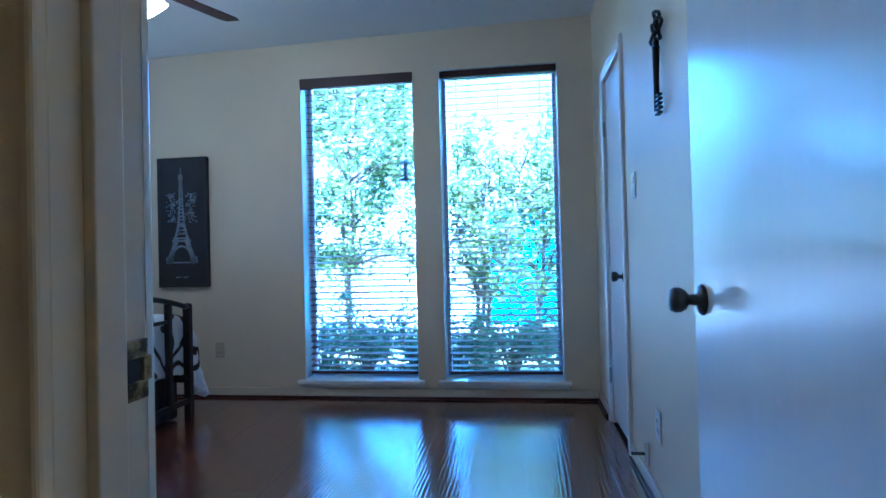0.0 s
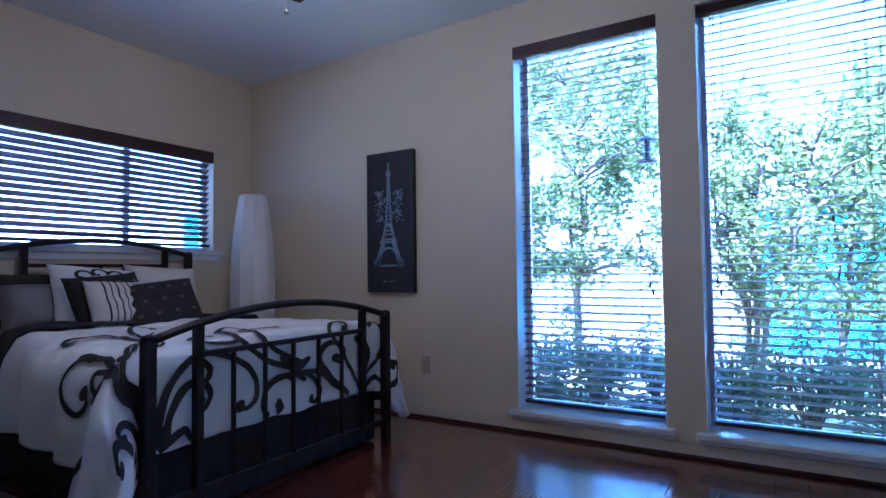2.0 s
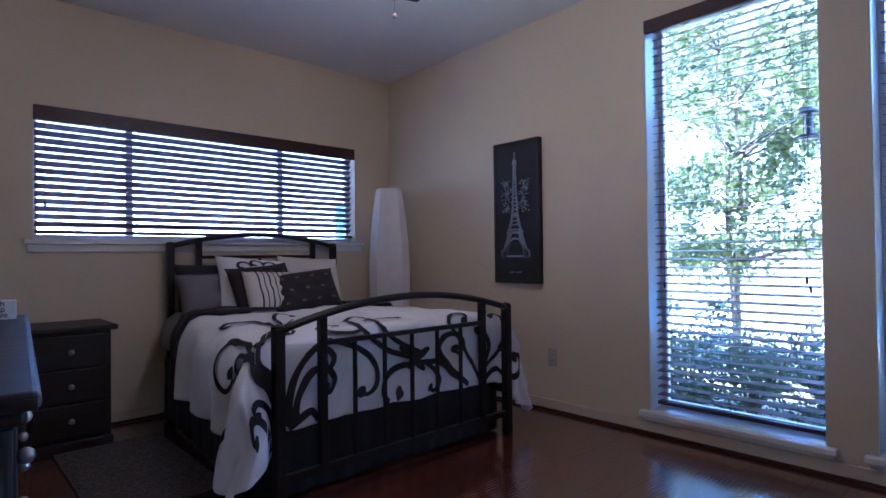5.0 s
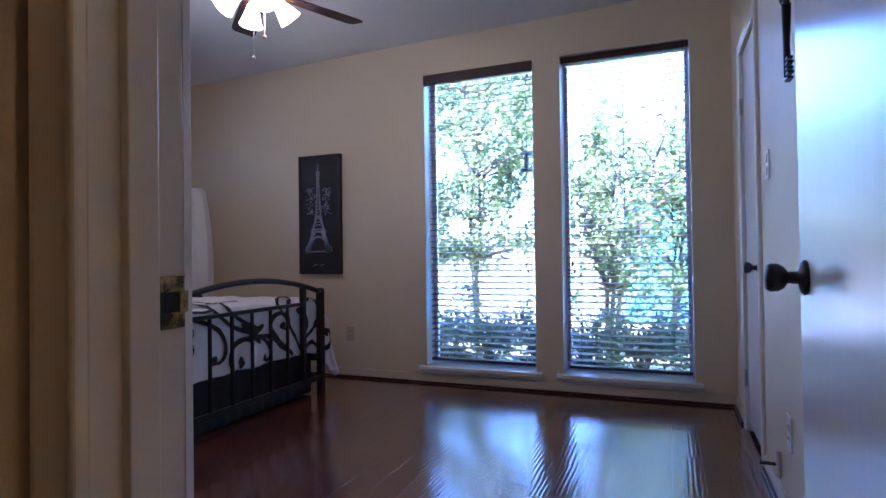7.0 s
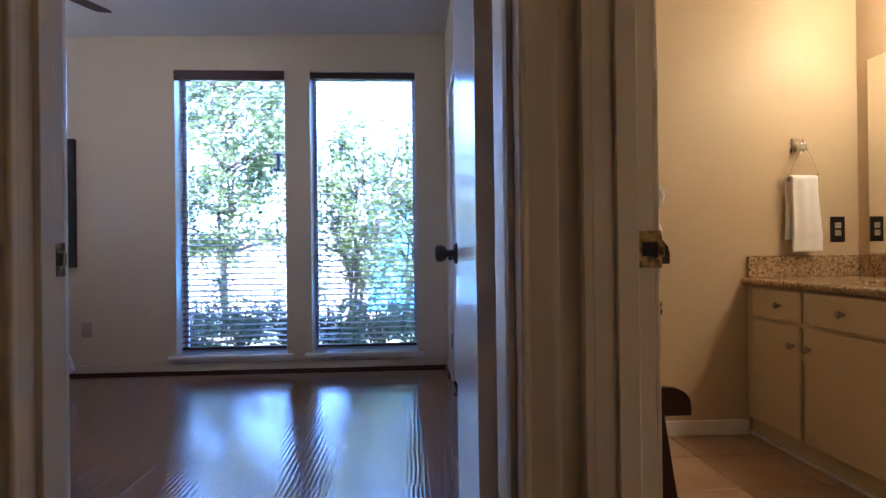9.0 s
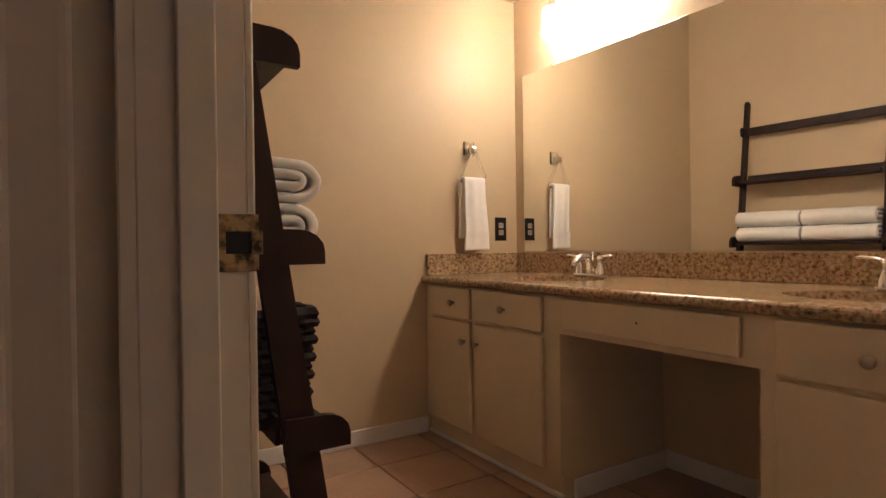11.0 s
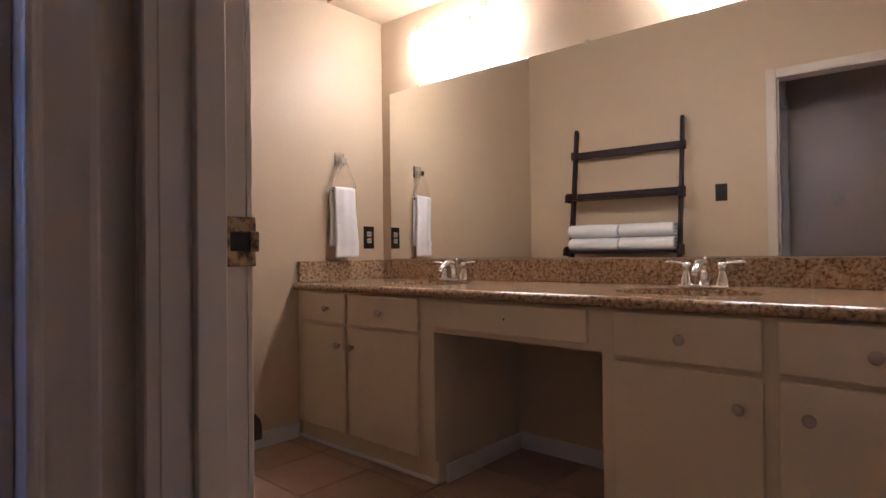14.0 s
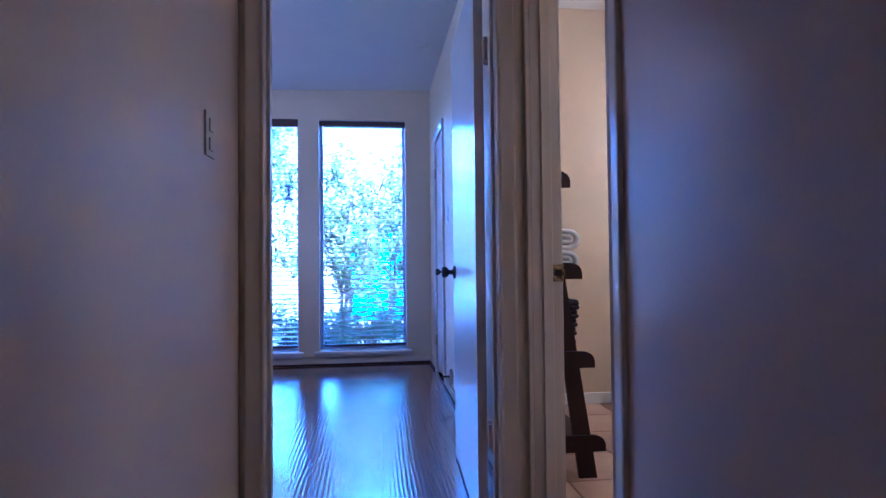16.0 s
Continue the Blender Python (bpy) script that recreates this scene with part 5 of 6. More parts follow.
# dark iron wall ornament like a long key
orn = thing("wall_ornament", (E - 0.02, 2.39, 1.49), "dark iron ornament shaped like a long key on the wall", "wall ornament")
part("shaft", tube([(E - 0.022, 2.41, 1.52), (E - 0.024, 2.405, 1.62), (E - 0.024, 2.395, 1.75)], [0.011, 0.010, 0.014], seg=8), IRON, orn, smooth=True)
bm = bmesh.new()
for k in range(5):
    box((E - 0.030, 2.40 - 0.03 - 0.006 * (k % 2), 1.505 + k * 0.016), (E - 0.012, 2.42, 1.513 + k * 0.016), 0.002, bm)
part("bit", bm, IRON, orn)
bm = bmesh.new()
for k in range(3):
    cz, r = (1.80, 1.835, 1.80)[k], 0.035
    cy = (2.36, 2.39, 2.42)[k]
    tube([(E - 0.024 + 0.006 * math.sin(3 * i / 16 * 6.283), cy + r * math.cos(i / 16 * 6.283), cz + r * math.sin(i / 16 * 6.283)) for i in range(17)], 0.007, bm, 7)
lathe([(0.0, 0), (0.02, 0.003), (0.02, 0.016), (0.0, 0.02)], (E - 0.035, 2.39, 1.76), (1, 0, 0), 12, bm)
part("bow", bm, IRON, orn, smooth=True)

sd = thing("smoke_detector", (0.49, 3.10, ceil_z(0.49)), "small white round smoke detector on the ceiling", "smoke detector")
part("body", lathe([(0.0, -0.032), (0.04, -0.031), (0.052, -0.022), (0.056, -0.002), (0.056, 0.0)], (0.49, 3.10, ceil_z(0.49) - 0.002)), PLATEW, sd, smooth=True)

# ---- bedroom: ceiling fan ----
FX, FY = -1.70, 2.67
FZ = ceil_z(FX)
fan = thing("ceiling_fan", (FX, FY, FZ), "ceiling fan with dark wooden blades and lit glass shades", "ceiling fan")
part("canopy", lathe([(0.0, 0.0), (0.07, 0.0), (0.068, -0.03), (0.03, -0.06), (0.014, -0.062)], (FX, FY, FZ)), BRASSD, fan, smooth=True)
part("downrod", rod((FX, FY, FZ - 0.11), (FX, FY, FZ - 0.05), 0.013), BRASSD, fan)
HZ = FZ - 0.20
part("motor", lathe([(0.0, 0.10), (0.05, 0.10), (0.105, 0.07), (0.115, 0.03), (0.105, -0.02), (0.06, -0.045), (0.0, -0.045)], (FX, FY, HZ), seg=24), IRON, fan, "dark bronze motor housing", True)
for k in range(5):
    ang = radians(66 + 72 * k)
    m = Matrix.Translation((FX, FY, HZ - 0.035)) @ Matrix.Rotation(ang, 4, "Z") @ Matrix.Rotation(radians(11), 4, "X")
    bm = bmesh.new()
    prof = [(0.17, 0.052), (0.30, 0.062), (0.50, 0.070), (0.60, 0.070), (0.635, 0.052)]
    for z in (-0.003, 0.003):
        vs = [bm.verts.new((x, y, z)) for x, y in prof] + [bm.verts.new((x, -y, z)) for x, y in prof[::-1]]
        bm.faces.new(vs)
    bm.verts.ensure_lookup_table()
    n = len(prof) * 2
    for i in range(n):
        bm.faces.new((bm.verts[i], bm.verts[(i + 1) % n], bm.verts[n + (i + 1) % n], bm.verts[n + i]))
    bmesh.ops.transform(bm, matrix=m, verts=bm.verts)
    bl = part("blade", bm, ESPR, fan, "dark walnut blade")
    part("blade_iron", box((0.07, -0.018, -0.010), (0.21, 0.018, -0.004), 0.003, m=m), BRASSD, bl)
part("light_hub", lathe([(0.0, 0.0), (0.05, 0.0), (0.06, -0.03), (0.04, -0.06), (0.0, -0.07)], (FX, FY, HZ - 0.045)), BRASSD, fan, smooth=True)
for k in range(4):
    a = radians(52 + 90 * k)
    out = Vector((math.cos(a), math.sin(a), -1.15)).normalized()
    c = Vector((FX + 0.095 * math.cos(a), FY + 0.095 * math.sin(a), HZ - 0.075))
    part("lamp_shade", lathe([(0.020, 0.0), (0.030, 0.012), (0.038, 0.045), (0.050, 0.085), (0.062, 0.118), (0.058, 0.118), (0.0, 0.095)], c, out, 18), FANSHADE, fan, "lit bell-shaped opal glass shade", True)
for dx, dy, z in ((0.0, -0.03, 1.995), (0.045, 0.0, 2.105)):
    bm = rod((FX + dx, FY + dy, z), (FX + dx, FY + dy, HZ - 0.09), 0.0028, seg=6)
    ball((FX + dx, FY + dy, z), 0.010, bm)
    part("pull_chain", bm, NICKEL, fan)

# ---- bathroom: vanity ----
VX, CF, CT = 2.003, 1.973, 0.772
YK0, YK1 = 0.844, 1.548


def front(parent, y0, y1, z0, z1, name):
    return part(name, box((VX - 0.019, y0, z0), (VX - 0.001, y1, z1), 0.006, seg=2), VANITY, parent)


def cab_knob(parent, y, z):
    part("knob", lathe([(0.007, 0.0), (0.006, 0.012), (0.014, 0.017), (0.016, 0.023), (0.012, 0.028), (0.0, 0.029)], (VX - 0.019, y, z), (-1, 0, 0), 16), NICKEL, parent, "round brushed nickel cabinet knob", True)


def cabinet(y0, y1, fronts, label):
    c = thing("vanity_cabinet", (VX, y0, 0), label, "cabinet", "vanity cabinets")
    part("face_frame", box((VX, y0, 0.09), (VX + 0.019, y1, 0.733)), VANITY, c)
    part("side_panel", box((VX + 0.019, y0, 0.0), (BM - 0.004, y0 + 0.018, 0.733)), VANITY, c)
    part("side_panel", box((VX + 0.019, y1 - 0.018, 0.0), (BM - 0.004, y1, 0.733)), VANITY, c)
    part("toe_board", box((VX + 0.020, y0, 0.0), (VX + 0.036, y1, 0.09), 0.002), VANITY, c)
    part("shoe", box((VX + 0.004, y0, 0.001), (VX + 0.020, y1, 0.02), 0.005), DOORW, c)
    for kind_, a, b, ky in fronts:
        z0, z1 = (0.592, 0.728) if kind_ == "drawer" else (0.095, 0.578)
        p = front(c, a, b, z0, z1, kind_)
        if ky is not None:
            cab_knob(p, ky, 0.66 if kind_ == "drawer" else 0.495)
        if kind_ == "door":
            hy = b if ky - a < b - ky else a
            for hz in (0.15, 0.52):
                part("hinge", rod((VX - 0.012, hy, hz - 0.016), (VX - 0.012, hy, hz + 0.016), 0.004, seg=8), VANITY, p)
    return c


cabinet(YK1, BN - 0.006, (("drawer", 2.085, 2.405, 2.204), ("drawer", 1.625, 2.050, 1.84), ("door", 2.085, 2.405, 2.120), ("door", 1.625, 2.050, 2.022)), "cream painted vanity cabinet with drawers and doors, in the corner")
cabinet(-0.10, YK0, (("drawer", 0.402, 0.800, 0.600), ("drawer", -0.03, 0.366, 0.17), ("door", 0.402, 0.800, 0.455), ("door", -0.03, 0.366, 0.30)), "cream painted vanity cabinet under the second basin")
cabinet(BS + 0.01, -0.101, (("drawer", BS + 0.04, -0.13, None),), "cream painted vanity cabinet at the far end")
ap = thing("vanity_apron", (VX, YK0, 0.6), "cream painted drawer bridging the kneehole, knob missing", "drawer")
part("rail", box((VX, YK0, 0.598), (VX + 0.019, YK1, 0.733)), VANITY, ap)
part("drawer", box((VX - 0.019, 0.886, 0.618), (VX - 0.001, 1.522, 0.726), 0.006), VANITY, ap)
part("screw_hole", rod((VX - 0.0195, 1.20, 0.675), (VX - 0.017, 1.20, 0.675), 0.004, seg=8), INK, ap)
structure("kneehole_back", box((BM - 0.010, YK0, 0.0), (BM - 0.002, YK1, 0.735)), TAN, "tan painted wall at the back of the kneehole", "wall")

# worktop with two oval cut-outs, bullnosed front
SINKS = [(2.275, 1.845), (2.275, 0.685)]
SA, SB = 0.165, 0.225


def slab_top():
    bm = bmesh.new()
    y0, y1, x0, x1 = BS + 0.002, BN - 0.002, CF + 0.018, BM + 0.11
    cuts = [y0, SINKS[1][1] - 0.30, SINKS[1][1] + 0.30, SINKS[0][1] - 0.30, SINKS[0][1] + 0.30, y1]
    z = CT
    for i in (0, 2, 4):
        bm.faces.new([bm.verts.new(p) for p in ((x0, cuts[i], z), (x1, cuts[i], z), (x1, cuts[i + 1], z), (x0, cuts[i + 1], z))])
    for cx, cy in SINKS:
        ya, yb = cy - 0.30, cy + 0.30
        n = 48
        ring, rim = [], []
        for k in range(n):
            a = 2 * math.pi * k / n
            dx, dy = math.cos(a), math.sin(a)
            ring.append(bm.verts.new((cx + SA * dx, cy + SB * dy, z)))
            t = min(((x1 - cx) / dx) if dx > 1e-6 else 9, ((x0 - cx) / dx) if dx < -1e-6 else 9, 0.30 / abs(dy) if abs(dy) > 1e-6 else 9)
            rim.append(bm.verts.new((cx + t * dx, cy + t * dy, z)))
        low = [bm.verts.new((v.co.x, v.co.y, z - 0.034)) for v in ring]
        for k in range(n):
            j = (k + 1) % n
            bm.faces.new((ring[k], ring[j], rim[j], rim[k]))
            bm.faces.new((ring[k], ring[j], low[j], low[k]))
        for sx, sy in ((x0, ya), (x1, ya), (x1, yb), (x0, yb)):
            near = sorted(rim, key=lambda v: (v.co.x - sx) ** 2 + (v.co.y - sy) ** 2)[:2]
            bm.faces.new((bm.verts.new((sx, sy, z)), *near))
    # bullnose and underside
    prof = [(x0, z)] + [(CF + 0.018 - 0.018 * math.sin(a), z - 0.018 + 0.018 * math.cos(a)) for a in (0.3, 0.7, 1.1, 1.571, 2.0, 2.4, 2.8, 3.1416)] + [(VX + 0.02, z - 0.036)]
    ra = [bm.verts.new((x, y0, zz)) for x, zz in prof]
    rb = [bm.verts.new((x, y1, zz)) for x, zz in prof]
    for i in range(len(prof) - 1):
        bm.faces.new((ra[i], ra[i + 1], rb[i + 1], rb[i]))
    bmesh.ops.remove_doubles(bm, verts=bm.verts, dist=0.0005)
    return bm


ct = thing("countertop", (VX, BS, CT), "polished brown speckled granite vanity top", "countertop")
part("slab", slab_top(), GRANITE, ct)
part("backsplash", box((BM - 0.022, BS + 0.002, CT + 0.001), (BM - 0.002, BN - 0.024, 0.877), 0.003, m=back_turn), GRANITE, ct)
part("side_splash", box((CF + 0.03, BN - 0.022, CT + 0.001), (BM - 0.002, BN - 0.002, 0.877), 0.003), GRANITE, ct)


def basin(cx, cy):
    b = thing("sink_basin", (cx, cy, CT - 0.036), "oval biscuit porcelain undermount basin", "sink", "sinks in the vanity")
    bm = bmesh.new()
    n = 40
    rings = []
    for s, z in ((1.05, -0.036), (1.0, -0.04), (0.93, -0.08), (0.78, -0.12), (0.45, -0.145), (0.12, -0.15)):
        rings.append([bm.verts.new((cx + SA * s * math.cos(2 * math.pi * k / n), cy + SB * s * math.sin(2 * math.pi * k / n), CT + z)) for k in range(n)])
    for a, c in zip(rings, rings[1:]):
        for k in range(n):
            bm.faces.new((a[k], a[(k + 1) % n], c[(k + 1) % n], c[k]))
    bm.faces.new(rings[-1])
    part("bowl", bm, CERAMIC, b, smooth=True)
    part("drain", lathe([(0.0, 0.004), (0.018, 0.004), (0.022, 0.0)], (cx, cy, CT - 0.149)), CHROME, b, smooth=True)


def faucet(cx, cy):
    f = thing("faucet", (cx, cy, CT), "chrome two-handle centerset faucet", "faucet", "faucets on the vanity")
    bm = box((cx - 0.024, cy - 0.085, CT), (cx + 0.024, cy + 0.085, CT + 0.014), 0.006, seg=3)
    part("base_plate", bm, CHROME, f, smooth=True)
    sp = tube([(cx, cy, CT + 0.012), (cx - 0.002, cy, CT + 0.06), (cx - 0.018, cy, CT + 0.088), (cx - 0.055, cy, CT + 0.090), (cx - 0.095, cy, CT + 0.066), (cx - 0.105, cy, CT + 0.052)], [0.020, 0.017, 0.016, 0.015, 0.013, 0.012], seg=14)
    part("spout", sp, CHROME, f, smooth=True)
    part("lift_rod", ball((cx + 0.018, cy, CT + 0.105), 0.006, rod((cx + 0.018, cy, CT + 0.01), (cx + 0.018, cy, CT + 0.105), 0.003)), CHROME, f, smooth=True)
    for s in (-1, 1):
        y = cy + s * 0.06
        h = part("handle_post", lathe([(0.024, 0.012), (0.021, 0.03), (0.014, 0.05), (0.013, 0.07), (0.017, 0.082), (0.012, 0.092), (0.0, 0.094)], (cx, y, CT)), CHROME, f, smooth=True)
        part("lever", tube([(cx, y, CT + 0.086), (cx - 0.004, y + s * 0.03, CT + 0.092), (cx - 0.006, y + s * 0.058, CT + 0.095), (cx - 0.006, y + s * 0.075, CT + 0.093)], [0.009, 0.007, 0.008, 0.005], seg=10, flat=0.7), CHROME, h, smooth=True)


for cx, cy in SINKS:
    basin(cx, cy)
    faucet(cx + 0.205, cy)

mi = thing("wall_mirror", (BM, 1.0, 0.881), "large frameless wall mirror above the vanity", "mirror")
part("glass", box((BM - 0.007, BS + 0.05, 0.882), (BM - 0.001, 2.410, 1.828), 0.001, m=back_turn), MIRROR, mi)
for y in (2.19, 1.2, 0.2):
    part("clip", box((BM - 0.010, y - 0.010, 1.818), (BM - 0.001, y + 0.010, 1.836), 0.002, m=back_turn), CHROME, mi)


def vanity_light(yc):
    bx = back_x(yc)
    v = thing("vanity_light", (bx, yc, 2.06), "chrome vanity light bar with three lit opal shades", "wall lamp", "vanity lights over the mirror")
    part("back_plate", lathe([(0.0, 0.0), (0.055, 0.0), (0.05, 0.012), (0.02, 0.02), (0.0, 0.021)], (bx - 0.001, yc, 2.07), (-1, 0, 0)), CHROME, v, smooth=True)
    part("arm", tube([(bx - 0.02, yc, 2.07), (bx - 0.07, yc, 2.075), (bx - 0.09, yc, 2.09)], 0.008), CHROME, v, smooth=True)
    part("bar", tube([(bx - 0.09, yc + 0.21 * (i - 8) / 8, 2.085 + 0.025 * math.cos((i - 8) / 8 * math.pi * 2)) for i in range(17)], 0.007), CHROME, v, smooth=True)
    for k in (-1, 0, 1):
        y = yc + 0.21 * k
        part("socket", lathe([(0.0, 0.03), (0.022, 0.028), (0.026, 0.0), (0.024, -0.012)], (bx - 0.09, y, 2.082)), CHROME, v, smooth=True)
        part("shade", lathe([(0.026, 0.0), (0.050, -0.008), (0.056, -0.02), (0.058, -0.135), (0.054, -0.135), (0.0, -0.115)], (bx - 0.09, y, 2.075), seg=20), SHADE, v, "lit opal glass shade", True)


vanity_light(1.89)
vanity_light(0.55)

# towel ring, outlet and towel on the north wall
RX = 2.268
tr = thing("towel_ring", (RX, BN, 1.44), "clear acrylic towel ring on a square mount", "towel ring")
part("mount", box((RX - 0.030, BN - 0.014, 1.385), (RX + 0.030, BN - 0.001, 1.455), 0.003), ACRYL, tr)
part("post", box((RX - 0.016, BN - 0.055, 1.392), (RX + 0.016, BN - 0.014, 1.424), 0.003), CHROME, tr)
pts = [(RX - 0.012, 1.405), (RX - 0.075, 1.275), (RX - 0.075, 1.245), (RX + 0.075, 1.245), (RX + 0.075, 1.275), (RX + 0.012, 1.405)]
part("ring", tube([(x, BN - 0.045, z) for x, z in pts], 0.0065, seg=8), ACRYL, tr)


def hang(u, v):
    """Folded hand towel over the ring: front leaf, over the top, and back leaf."""
    s = v * 0.80
    x = RX + (u - 0.5) * (0.150 - 0.02 * math.sin(v * 3.1)) + 0.004 * math.sin(v * 9)
    wob = 0.003 * math.sin(u * 6 + v * 4) + 0.0012 * math.sin(u * 13)
    if s < 0.46:
        return (x + 0.012 * (0.46 - s), BN - 0.068 + wob, 0.895 + s * 0.7826)
    if s < 0.50:
        a = (s - 0.46) / 0.04 * math.pi
        return (x, BN - 0.045 - 0.023 * math.cos(a) + wob * 0.3, 1.255 + 0.014 * math.sin(a))
    return (x - 0.010, BN - 0.022 + wob * 0.4, 1.255 - (s - 0.50) * 1.0)


tow = solid("hand_towel", grid(hang, 16, 60, 0.011), TERRY, "white terry hand towel folded over the ring", "towel", at=(RX, BN - 0.045, 1.25), smooth=True)
part("woven_band", grid(lambda u, v: Vector(hang(u, 0.10 + v * 0.05)) + Vector((0, -0.0035, 0)), 16, 4, 0.003), WHITEC, tow)
wall_plate("wall_outlet", (2.475, BN, 1.005), (0, -1, 0), 0.075, 0.125, PLATEB, "outlet", "ivory outlet in a dark bronze plate above the splash", inner=PLATE)
wall_plate("light_switch", (BW + 0.008, 1.01, 1.31), (1, 0, 0), 0.075, 0.118, PLATEB, "toggle", "dark bronze toggle switch plate near the doorway")

# ---- bathroom: leaning ladder shelf ----
LY0, LY1 = 1.245, 2.04
sh = thing("ladder_shelf", (1.0, LY0, 0), "espresso wooden leaning ladder shelf with four tiers", "shelf")


def rail_x(z):
    return 1.035 - (z / 1.86) * 0.262


for y in (LY0, LY1):
    bm = bmesh.new()
    z1, hw = 1.86, 0.040
    vs = []
    for yy in (y - 0.011, y + 0.011):
        vs.append([bm.verts.new((x, yy, z)) for x, z in ((rail_x(0) - hw, 0), (rail_x(0) + hw, 0), (rail_x(z1) + 0.022, z1), (rail_x(z1) + 0.010, z1 + 0.015), (rail_x(z1) - 0.022, z1))])
    bm.faces.new(vs[0])
    bm.faces.new(vs[1][::-1])
    for i in range(5):
        bm.faces.new((vs[0][i], vs[0][(i + 1) % 5], vs[1][(i + 1) % 5], vs[1][i]))
    part("side_rail", bm, ESPR, sh)
for z, reach in ((0.118, 1.112), (0.488, 1.068), (0.881, 1.016), (1.290, 0.968)):
    back = max(rail_x(z) - (0.04 if z > 0.3 else 0.20), BW + 0.03)
    part("shelf", box((back, LY0 + 0.012, z + 0.015), (reach - 0.012, LY1 - 0.012, z + 0.033), 0.003), ESPR, sh)
    for y in (LY0 - 0.013, LY1 + 0.013):
        bm = bmesh.new()
        prof = [(back, z), (reach, z), (reach, z + 0.028)] + [(reach - 0.055 + 0.055 * math.cos(a), z + 0.028 + 0.045 * math.sin(a)) for a in (0.4, 0.8, 1.2, 1.571)] + [(back, z + 0.075)]
        vs = [[bm.verts.new((x, y + d, zz)) for x, zz in prof] for d in (-0.010, 0.010)]
        bm.faces.new(vs[0])
        bm.faces.new(vs[1][::-1])
        for i in range(len(prof)):
            j = (i + 1) % len(prof)
            bm.faces.new((vs[0][i], vs[0][j], vs[1][j], vs[1][i]))
        part("end_cap", bm, ESPR, sh)
    part("back_rail", box((back - 0.012, LY0 + 0.012, z + 0.015), (back, LY1 - 0.012, z + 0.075), 0.003), ESPR, sh)


part("top_rung", box((rail_x(1.66) - 0.012, LY0 + 0.012, 1.635), (rail_x(1.66) + 0.014, LY1 - 0.012, 1.69), 0.006), ESPR, sh)
for y in (LY0 - 0.012, LY1 + 0.012):
    part("rung_cap", box((rail_x(1.66) - 0.03, y - 0.012, 1.63), (rail_x(1.66) + 0.045, y + 0.012, 1.695), 0.012, seg=3), ESPR, sh)


def folded_towel(cx, cy, z, w, length, h, label, seed):
    """A thick towel folded twice, the rounded turn of the folds towards the room."""
    rng = random.Random(seed)
    bm = bmesh.new()
    t = h / 4
    for half, front, back in ((1.5 * t, w / 2, -w / 2 + rng.uniform(0, 0.015)), (0.5 * t, w / 2 - 1.3 * t, -w / 2 + rng.uniform(0.01, 0.03))):
        c = front - half * 1.15 - t / 2
        mid = [(back + (c - back) * i / 6, h / 2 - half) for i in range(7)]
        mid += [(c + half * 1.15 * math.cos(a), h / 2 + half * math.sin(a)) for a in [(-0.5 + i / 10) * math.pi for i in range(1, 10)]]
        mid += [(back + (c - back) * (6 - i) / 6, h / 2 + half) for i in range(7)]
        normals = []
        for i in range(len(mid)):
            a, b = mid[max(i - 1, 0)], mid[min(i + 1, len(mid) - 1)]
            d = math.hypot(b[0] - a[0], b[1] - a[1])
            normals.append(((b[1] - a[1]) / d, -(b[0] - a[0]) / d))
        rows = []
        for y, k in [(0, 0.4), (0.005, 0.78), (0.013, 0.97)] + [(length * f / 10, 1.0) for f in range(1, 10)] + [(length - 0.013, 0.97), (length - 0.005, 0.78), (length, 0.4)]:
            ring = []
            for sgn, order in ((1, range(len(mid))), (-1, range(len(mid) - 1, -1, -1))):
                for i in order:
                    wob = 0.004 * noise.noise(Vector((mid[i][0] * 16, y * 12, seed + mid[i][1] * 30)))
                    droop = -0.006 * max(0.0, mid[i][0] / w) * (mid[i][1] / h)
                    e = sgn * (t * 0.47 * k) + wob
                    ring.append(bm.verts.new((cx + mid[i][0] + normals[i][0] * e, cy - length / 2 + y, max(z, z + mid[i][1] + normals[i][1] * e + droop))))
            rows.append(ring)
        n = len(rows[0])
        for a, b in zip(rows, rows[1:]):
            for i in range(n):
                bm.faces.new((a[i], a[(i + 1) % n], b[(i + 1) % n], b[i]))
        m = len(mid)
        for row in (rows[0], rows[-1]):
            for i in range(m - 1):
                bm.faces.new((row[i], row[i + 1], row[n - 2 - i], row[n - 1 - i]))
    bmesh.ops.recalc_face_normals(bm, faces=bm.faces)
    return solid("folded_towel", bm, TERRY, label, "towel", "towels on the ladder shelf", at=(cx, cy, z), smooth=True)


ztop = 0.881 + 0.034
for i, cy in enumerate((1.45, 1.833)):
    for k in range(2):
        folded_towel(0.905 + 0.006 * k, cy, ztop + k * 0.098, 0.235, 0.375, 0.098, "thick white folded bath towel stacked on the shelf", 3 * i + k)

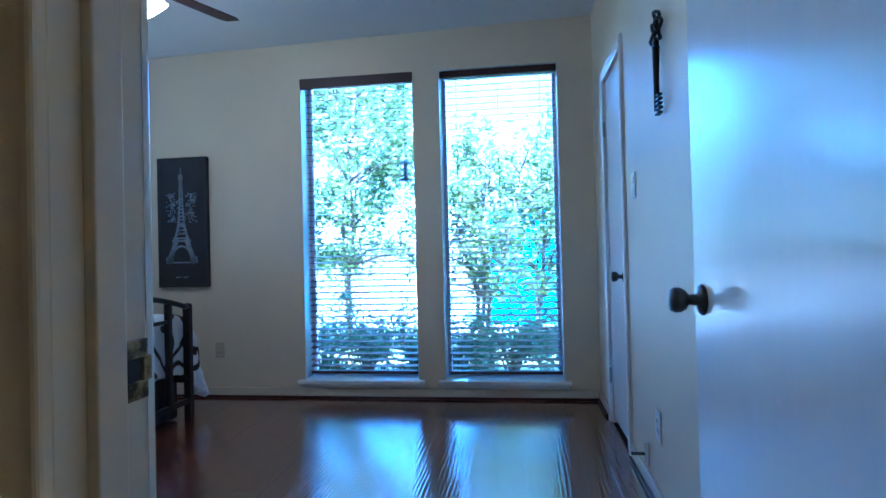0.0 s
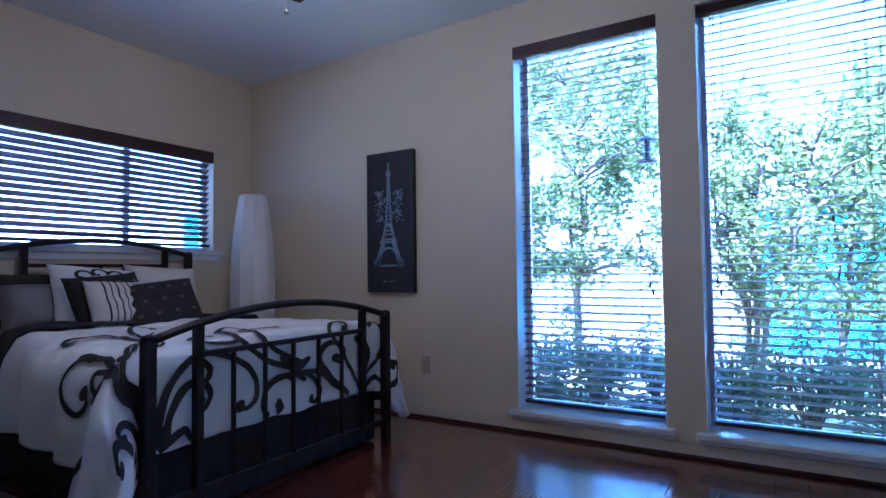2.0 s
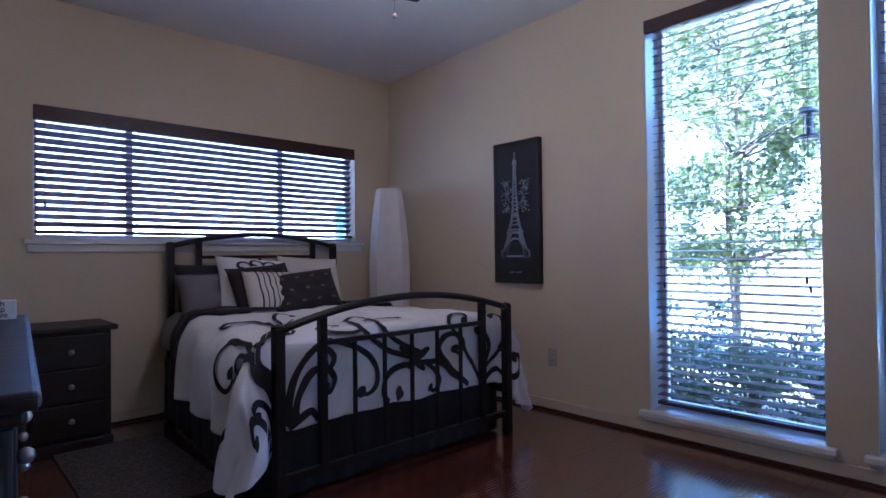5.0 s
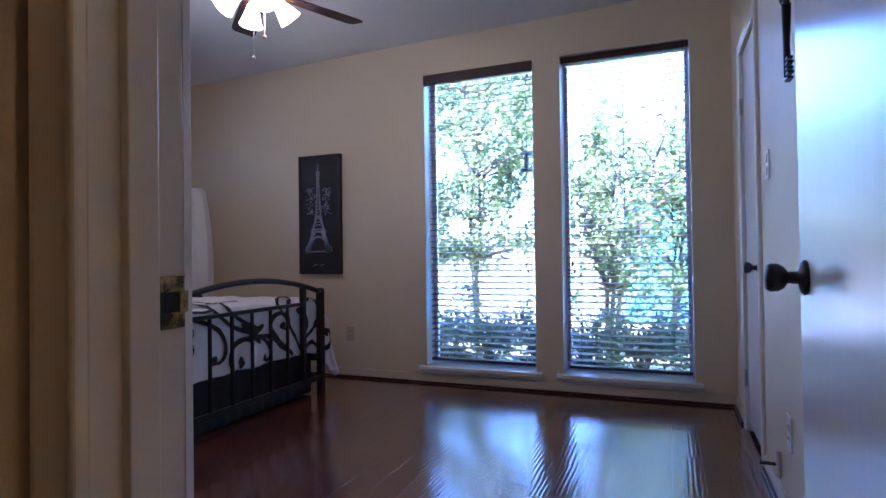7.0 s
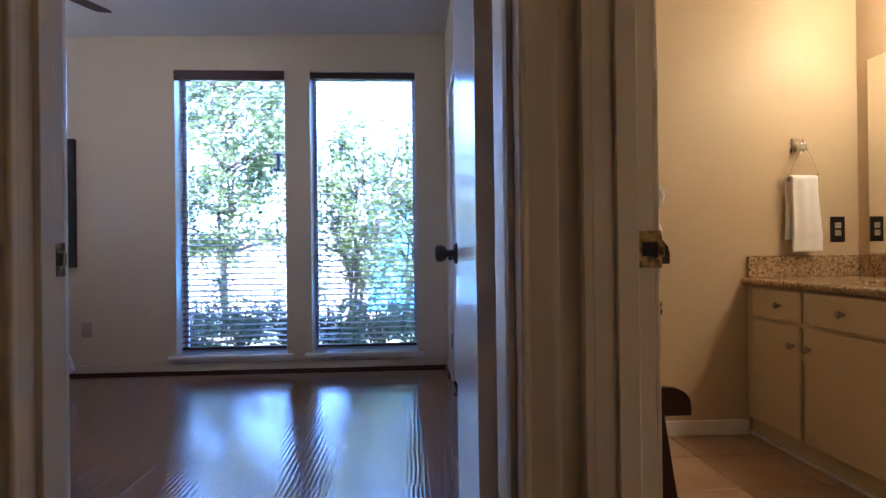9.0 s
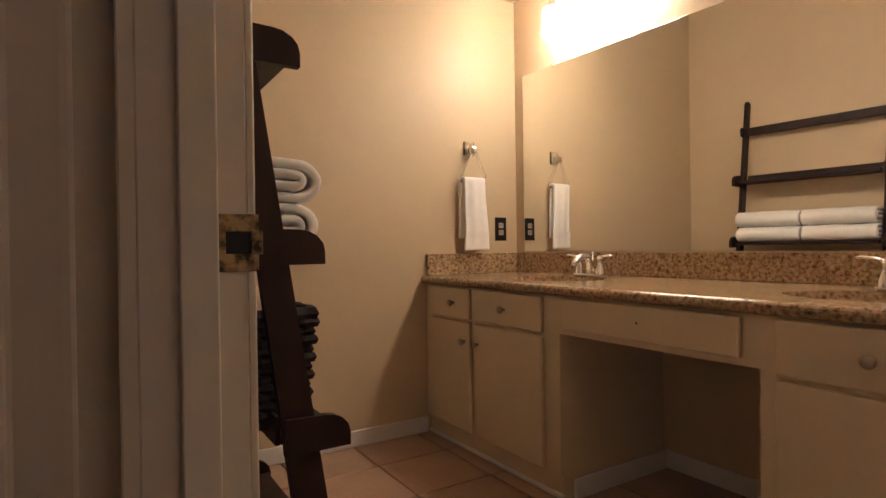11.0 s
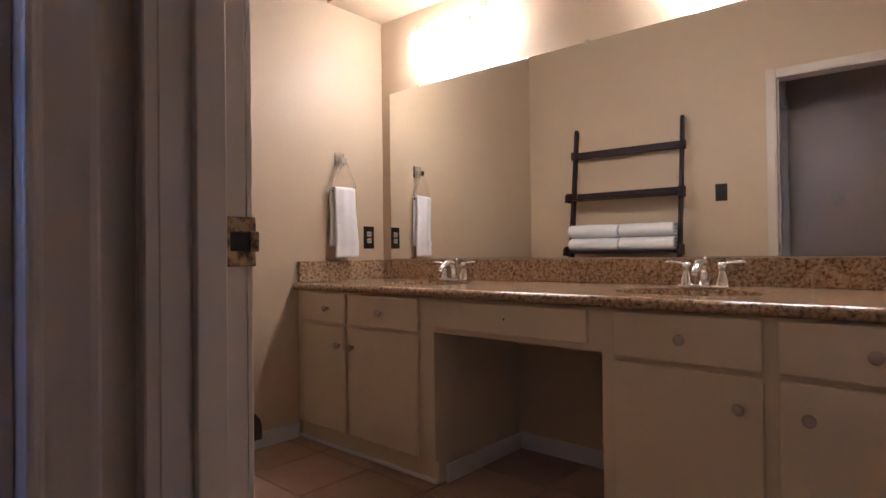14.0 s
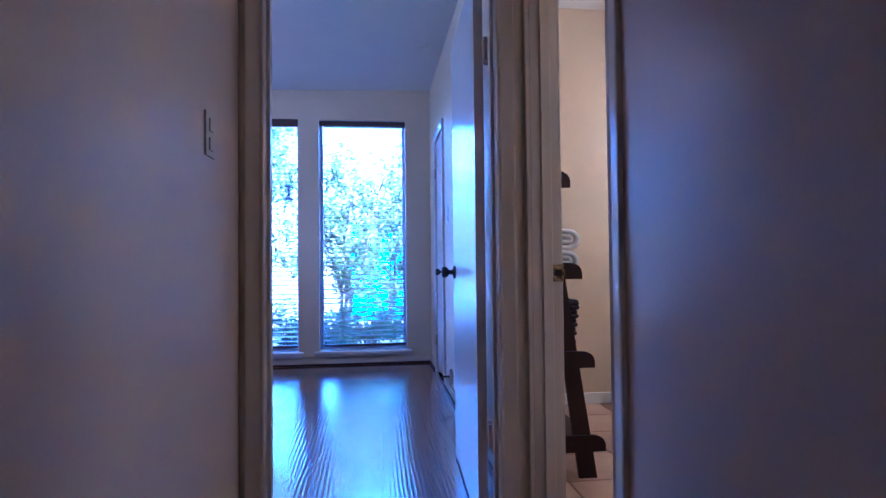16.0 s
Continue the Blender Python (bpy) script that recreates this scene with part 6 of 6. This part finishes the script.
# wicker basket on a lower tier, with a cloth in it
bk = thing("wicker_basket", (0.92, 1.435, 0.522), "black woven wicker basket holding folded cloths", "basket")
bx0, bx1, by0, by1, bz0, bz1 = 0.80, 1.015, 1.315, 1.705, 0.522, 0.778
rng = random.Random(9)
for k in range(13):
    f = k / 12
    z = bz0 + 0.012 + (bz1 - bz0 - 0.02) * f
    e = 0.020 * f
    bm = bmesh.new()
    pts = []
    for (xa, ya), (xb, yb) in zip(((bx0 - e, by0 - e), (bx1 + e - 0.02, by0 - e), (bx1 + e - 0.02, by1 + e), (bx0 - e, by1 + e)), ((bx1 + e - 0.02, by0 - e), (bx1 + e - 0.02, by1 + e), (bx0 - e, by1 + e), (bx0 - e, by0 - e))):
        nn = 10
        for i in range(nn):
            w_ = 0.004 * (1 if (i + k) % 2 else -1)
            pts.append((xa + (xb - xa) * i / nn + (w_ if xa == xb else 0), ya + (yb - ya) * i / nn + (w_ if ya == yb else 0), z))
    tube(pts + [pts[0]], 0.012 if k < 12 else 0.016, bm, 6)
    part("weave_band", bm, WICKER, bk)
part("lining", box((bx0 + 0.008, by0 + 0.010, bz0), (bx1 - 0.030, by1 - 0.010, bz1 - 0.10), 0.006), WICKER, bk)


def cloth(u, v):
    x, y = bx0 + 0.01 + u * (bx1 - bx0 - 0.05), by0 + 0.012 + v * (by1 - by0 - 0.024)
    return Vector((x, y, bz1 - 0.03 + 0.10 * math.sin(math.pi * u) * math.sin(math.pi * v) + 0.03 * noise.noise(Vector((x * 16, y * 16, 1)))))


solid("folded_cloth", grid(cloth, 16, 20, 0.01), BROWNC, "beige cloths bundled in the basket", "cloth", at=(0.92, 1.435, bz1), smooth=True)

# ---- added warm fill glow for the hall, out of view behind the walker ----
hl = thing("hall_fill_glow", (0.15, -2.4, 2.44), "unseen glowing dome added to warm the hallway walls", "ceiling light")
part("fill_dome", lathe([(0.0, -0.085), (0.08, -0.075), (0.13, -0.04), (0.14, -0.004), (0.14, 0.0)], (0.15, -2.4, 2.438)), glow("hall_fill_emission", (1.0, 0.52, 0.18), HALL_FILL), hl, smooth=True)

# ---- floor pieces ----
rng = random.Random(11)
plank_mesh = {}


def plank(parent, x0, x1, y0, y1):
    key = (round(x1 - x0, 3), round(y1 - y0, 2))
    if key not in plank_mesh:
        bm = box((-(x1 - x0) / 2 + 0.0004, -(y1 - y0) / 2 + 0.0005, -0.012), ((x1 - x0) / 2 - 0.0004, (y1 - y0) / 2 - 0.0005, 0.0), 0.0004, seg=1)
        plank_mesh[key] = mesh_of("plank", bm, FLOORM, Vector((0, 0, 0)))
    ob = new("plank", plank_mesh[key])
    ob.parent = parent
    ob.location = ((x0 + x1) / 2, (y0 + y1) / 2, 0.0)


def lay(parent, x0, x1, y0, y1, width):
    n = max(1, round((x1 - x0) / width))
    w = (x1 - x0) / n
    for i in range(n):
        y = y0
        first = rng.choice((0.3, 0.6, 0.9, 1.2))
        while y < y1 - 0.001:
            e = min(y1, y + (first or 1.2))
            first = 0
            if y1 - e < 0.25:
                e = y1
            plank(parent, x0 + i * w, x0 + (i + 1) * w, y, e)
            y = e


lay(floor, W, E, S, N, 0.128)
lay(hall_floor, HL, HR, HALL_END, S, 0.128)
solid("threshold", box((HR - 0.005, BJS, 0.0), (BW + 0.01, BJN, 0.012), 0.004), SHOE, "dark wooden threshold strip in the bathroom doorway", "threshold", kind="structure")

tm = {}
T = 0.335
nx, ny = int((BM - BW) / T) + 2, int((BN - BS) / T) + 2
for i in range(nx):
    for j in range(ny):
        x0, x1 = max(BW - 0.05, BW - 0.12 + i * T), min(BM, BW - 0.12 + (i + 1) * T - 0.006)
        y0, y1 = max(BS, BS - 0.2 + j * T), min(BN, BS - 0.2 + (j + 1) * T - 0.006)
        if x1 - x0 < 0.02 or y1 - y0 < 0.02:
            continue
        key = (round(x1 - x0, 3), round(y1 - y0, 3))
        if key not in tm:
            tm[key] = mesh_of("tile", box((-(x1 - x0) / 2, -(y1 - y0) / 2, -0.010), ((x1 - x0) / 2, (y1 - y0) / 2, 0.0), 0.003, seg=1), TILE, Vector((0, 0, 0)))
        ob = new("tile", tm[key])
        ob.parent = bath_floor
        ob.location = ((x0 + x1) / 2, (y0 + y1) / 2, 0.0)
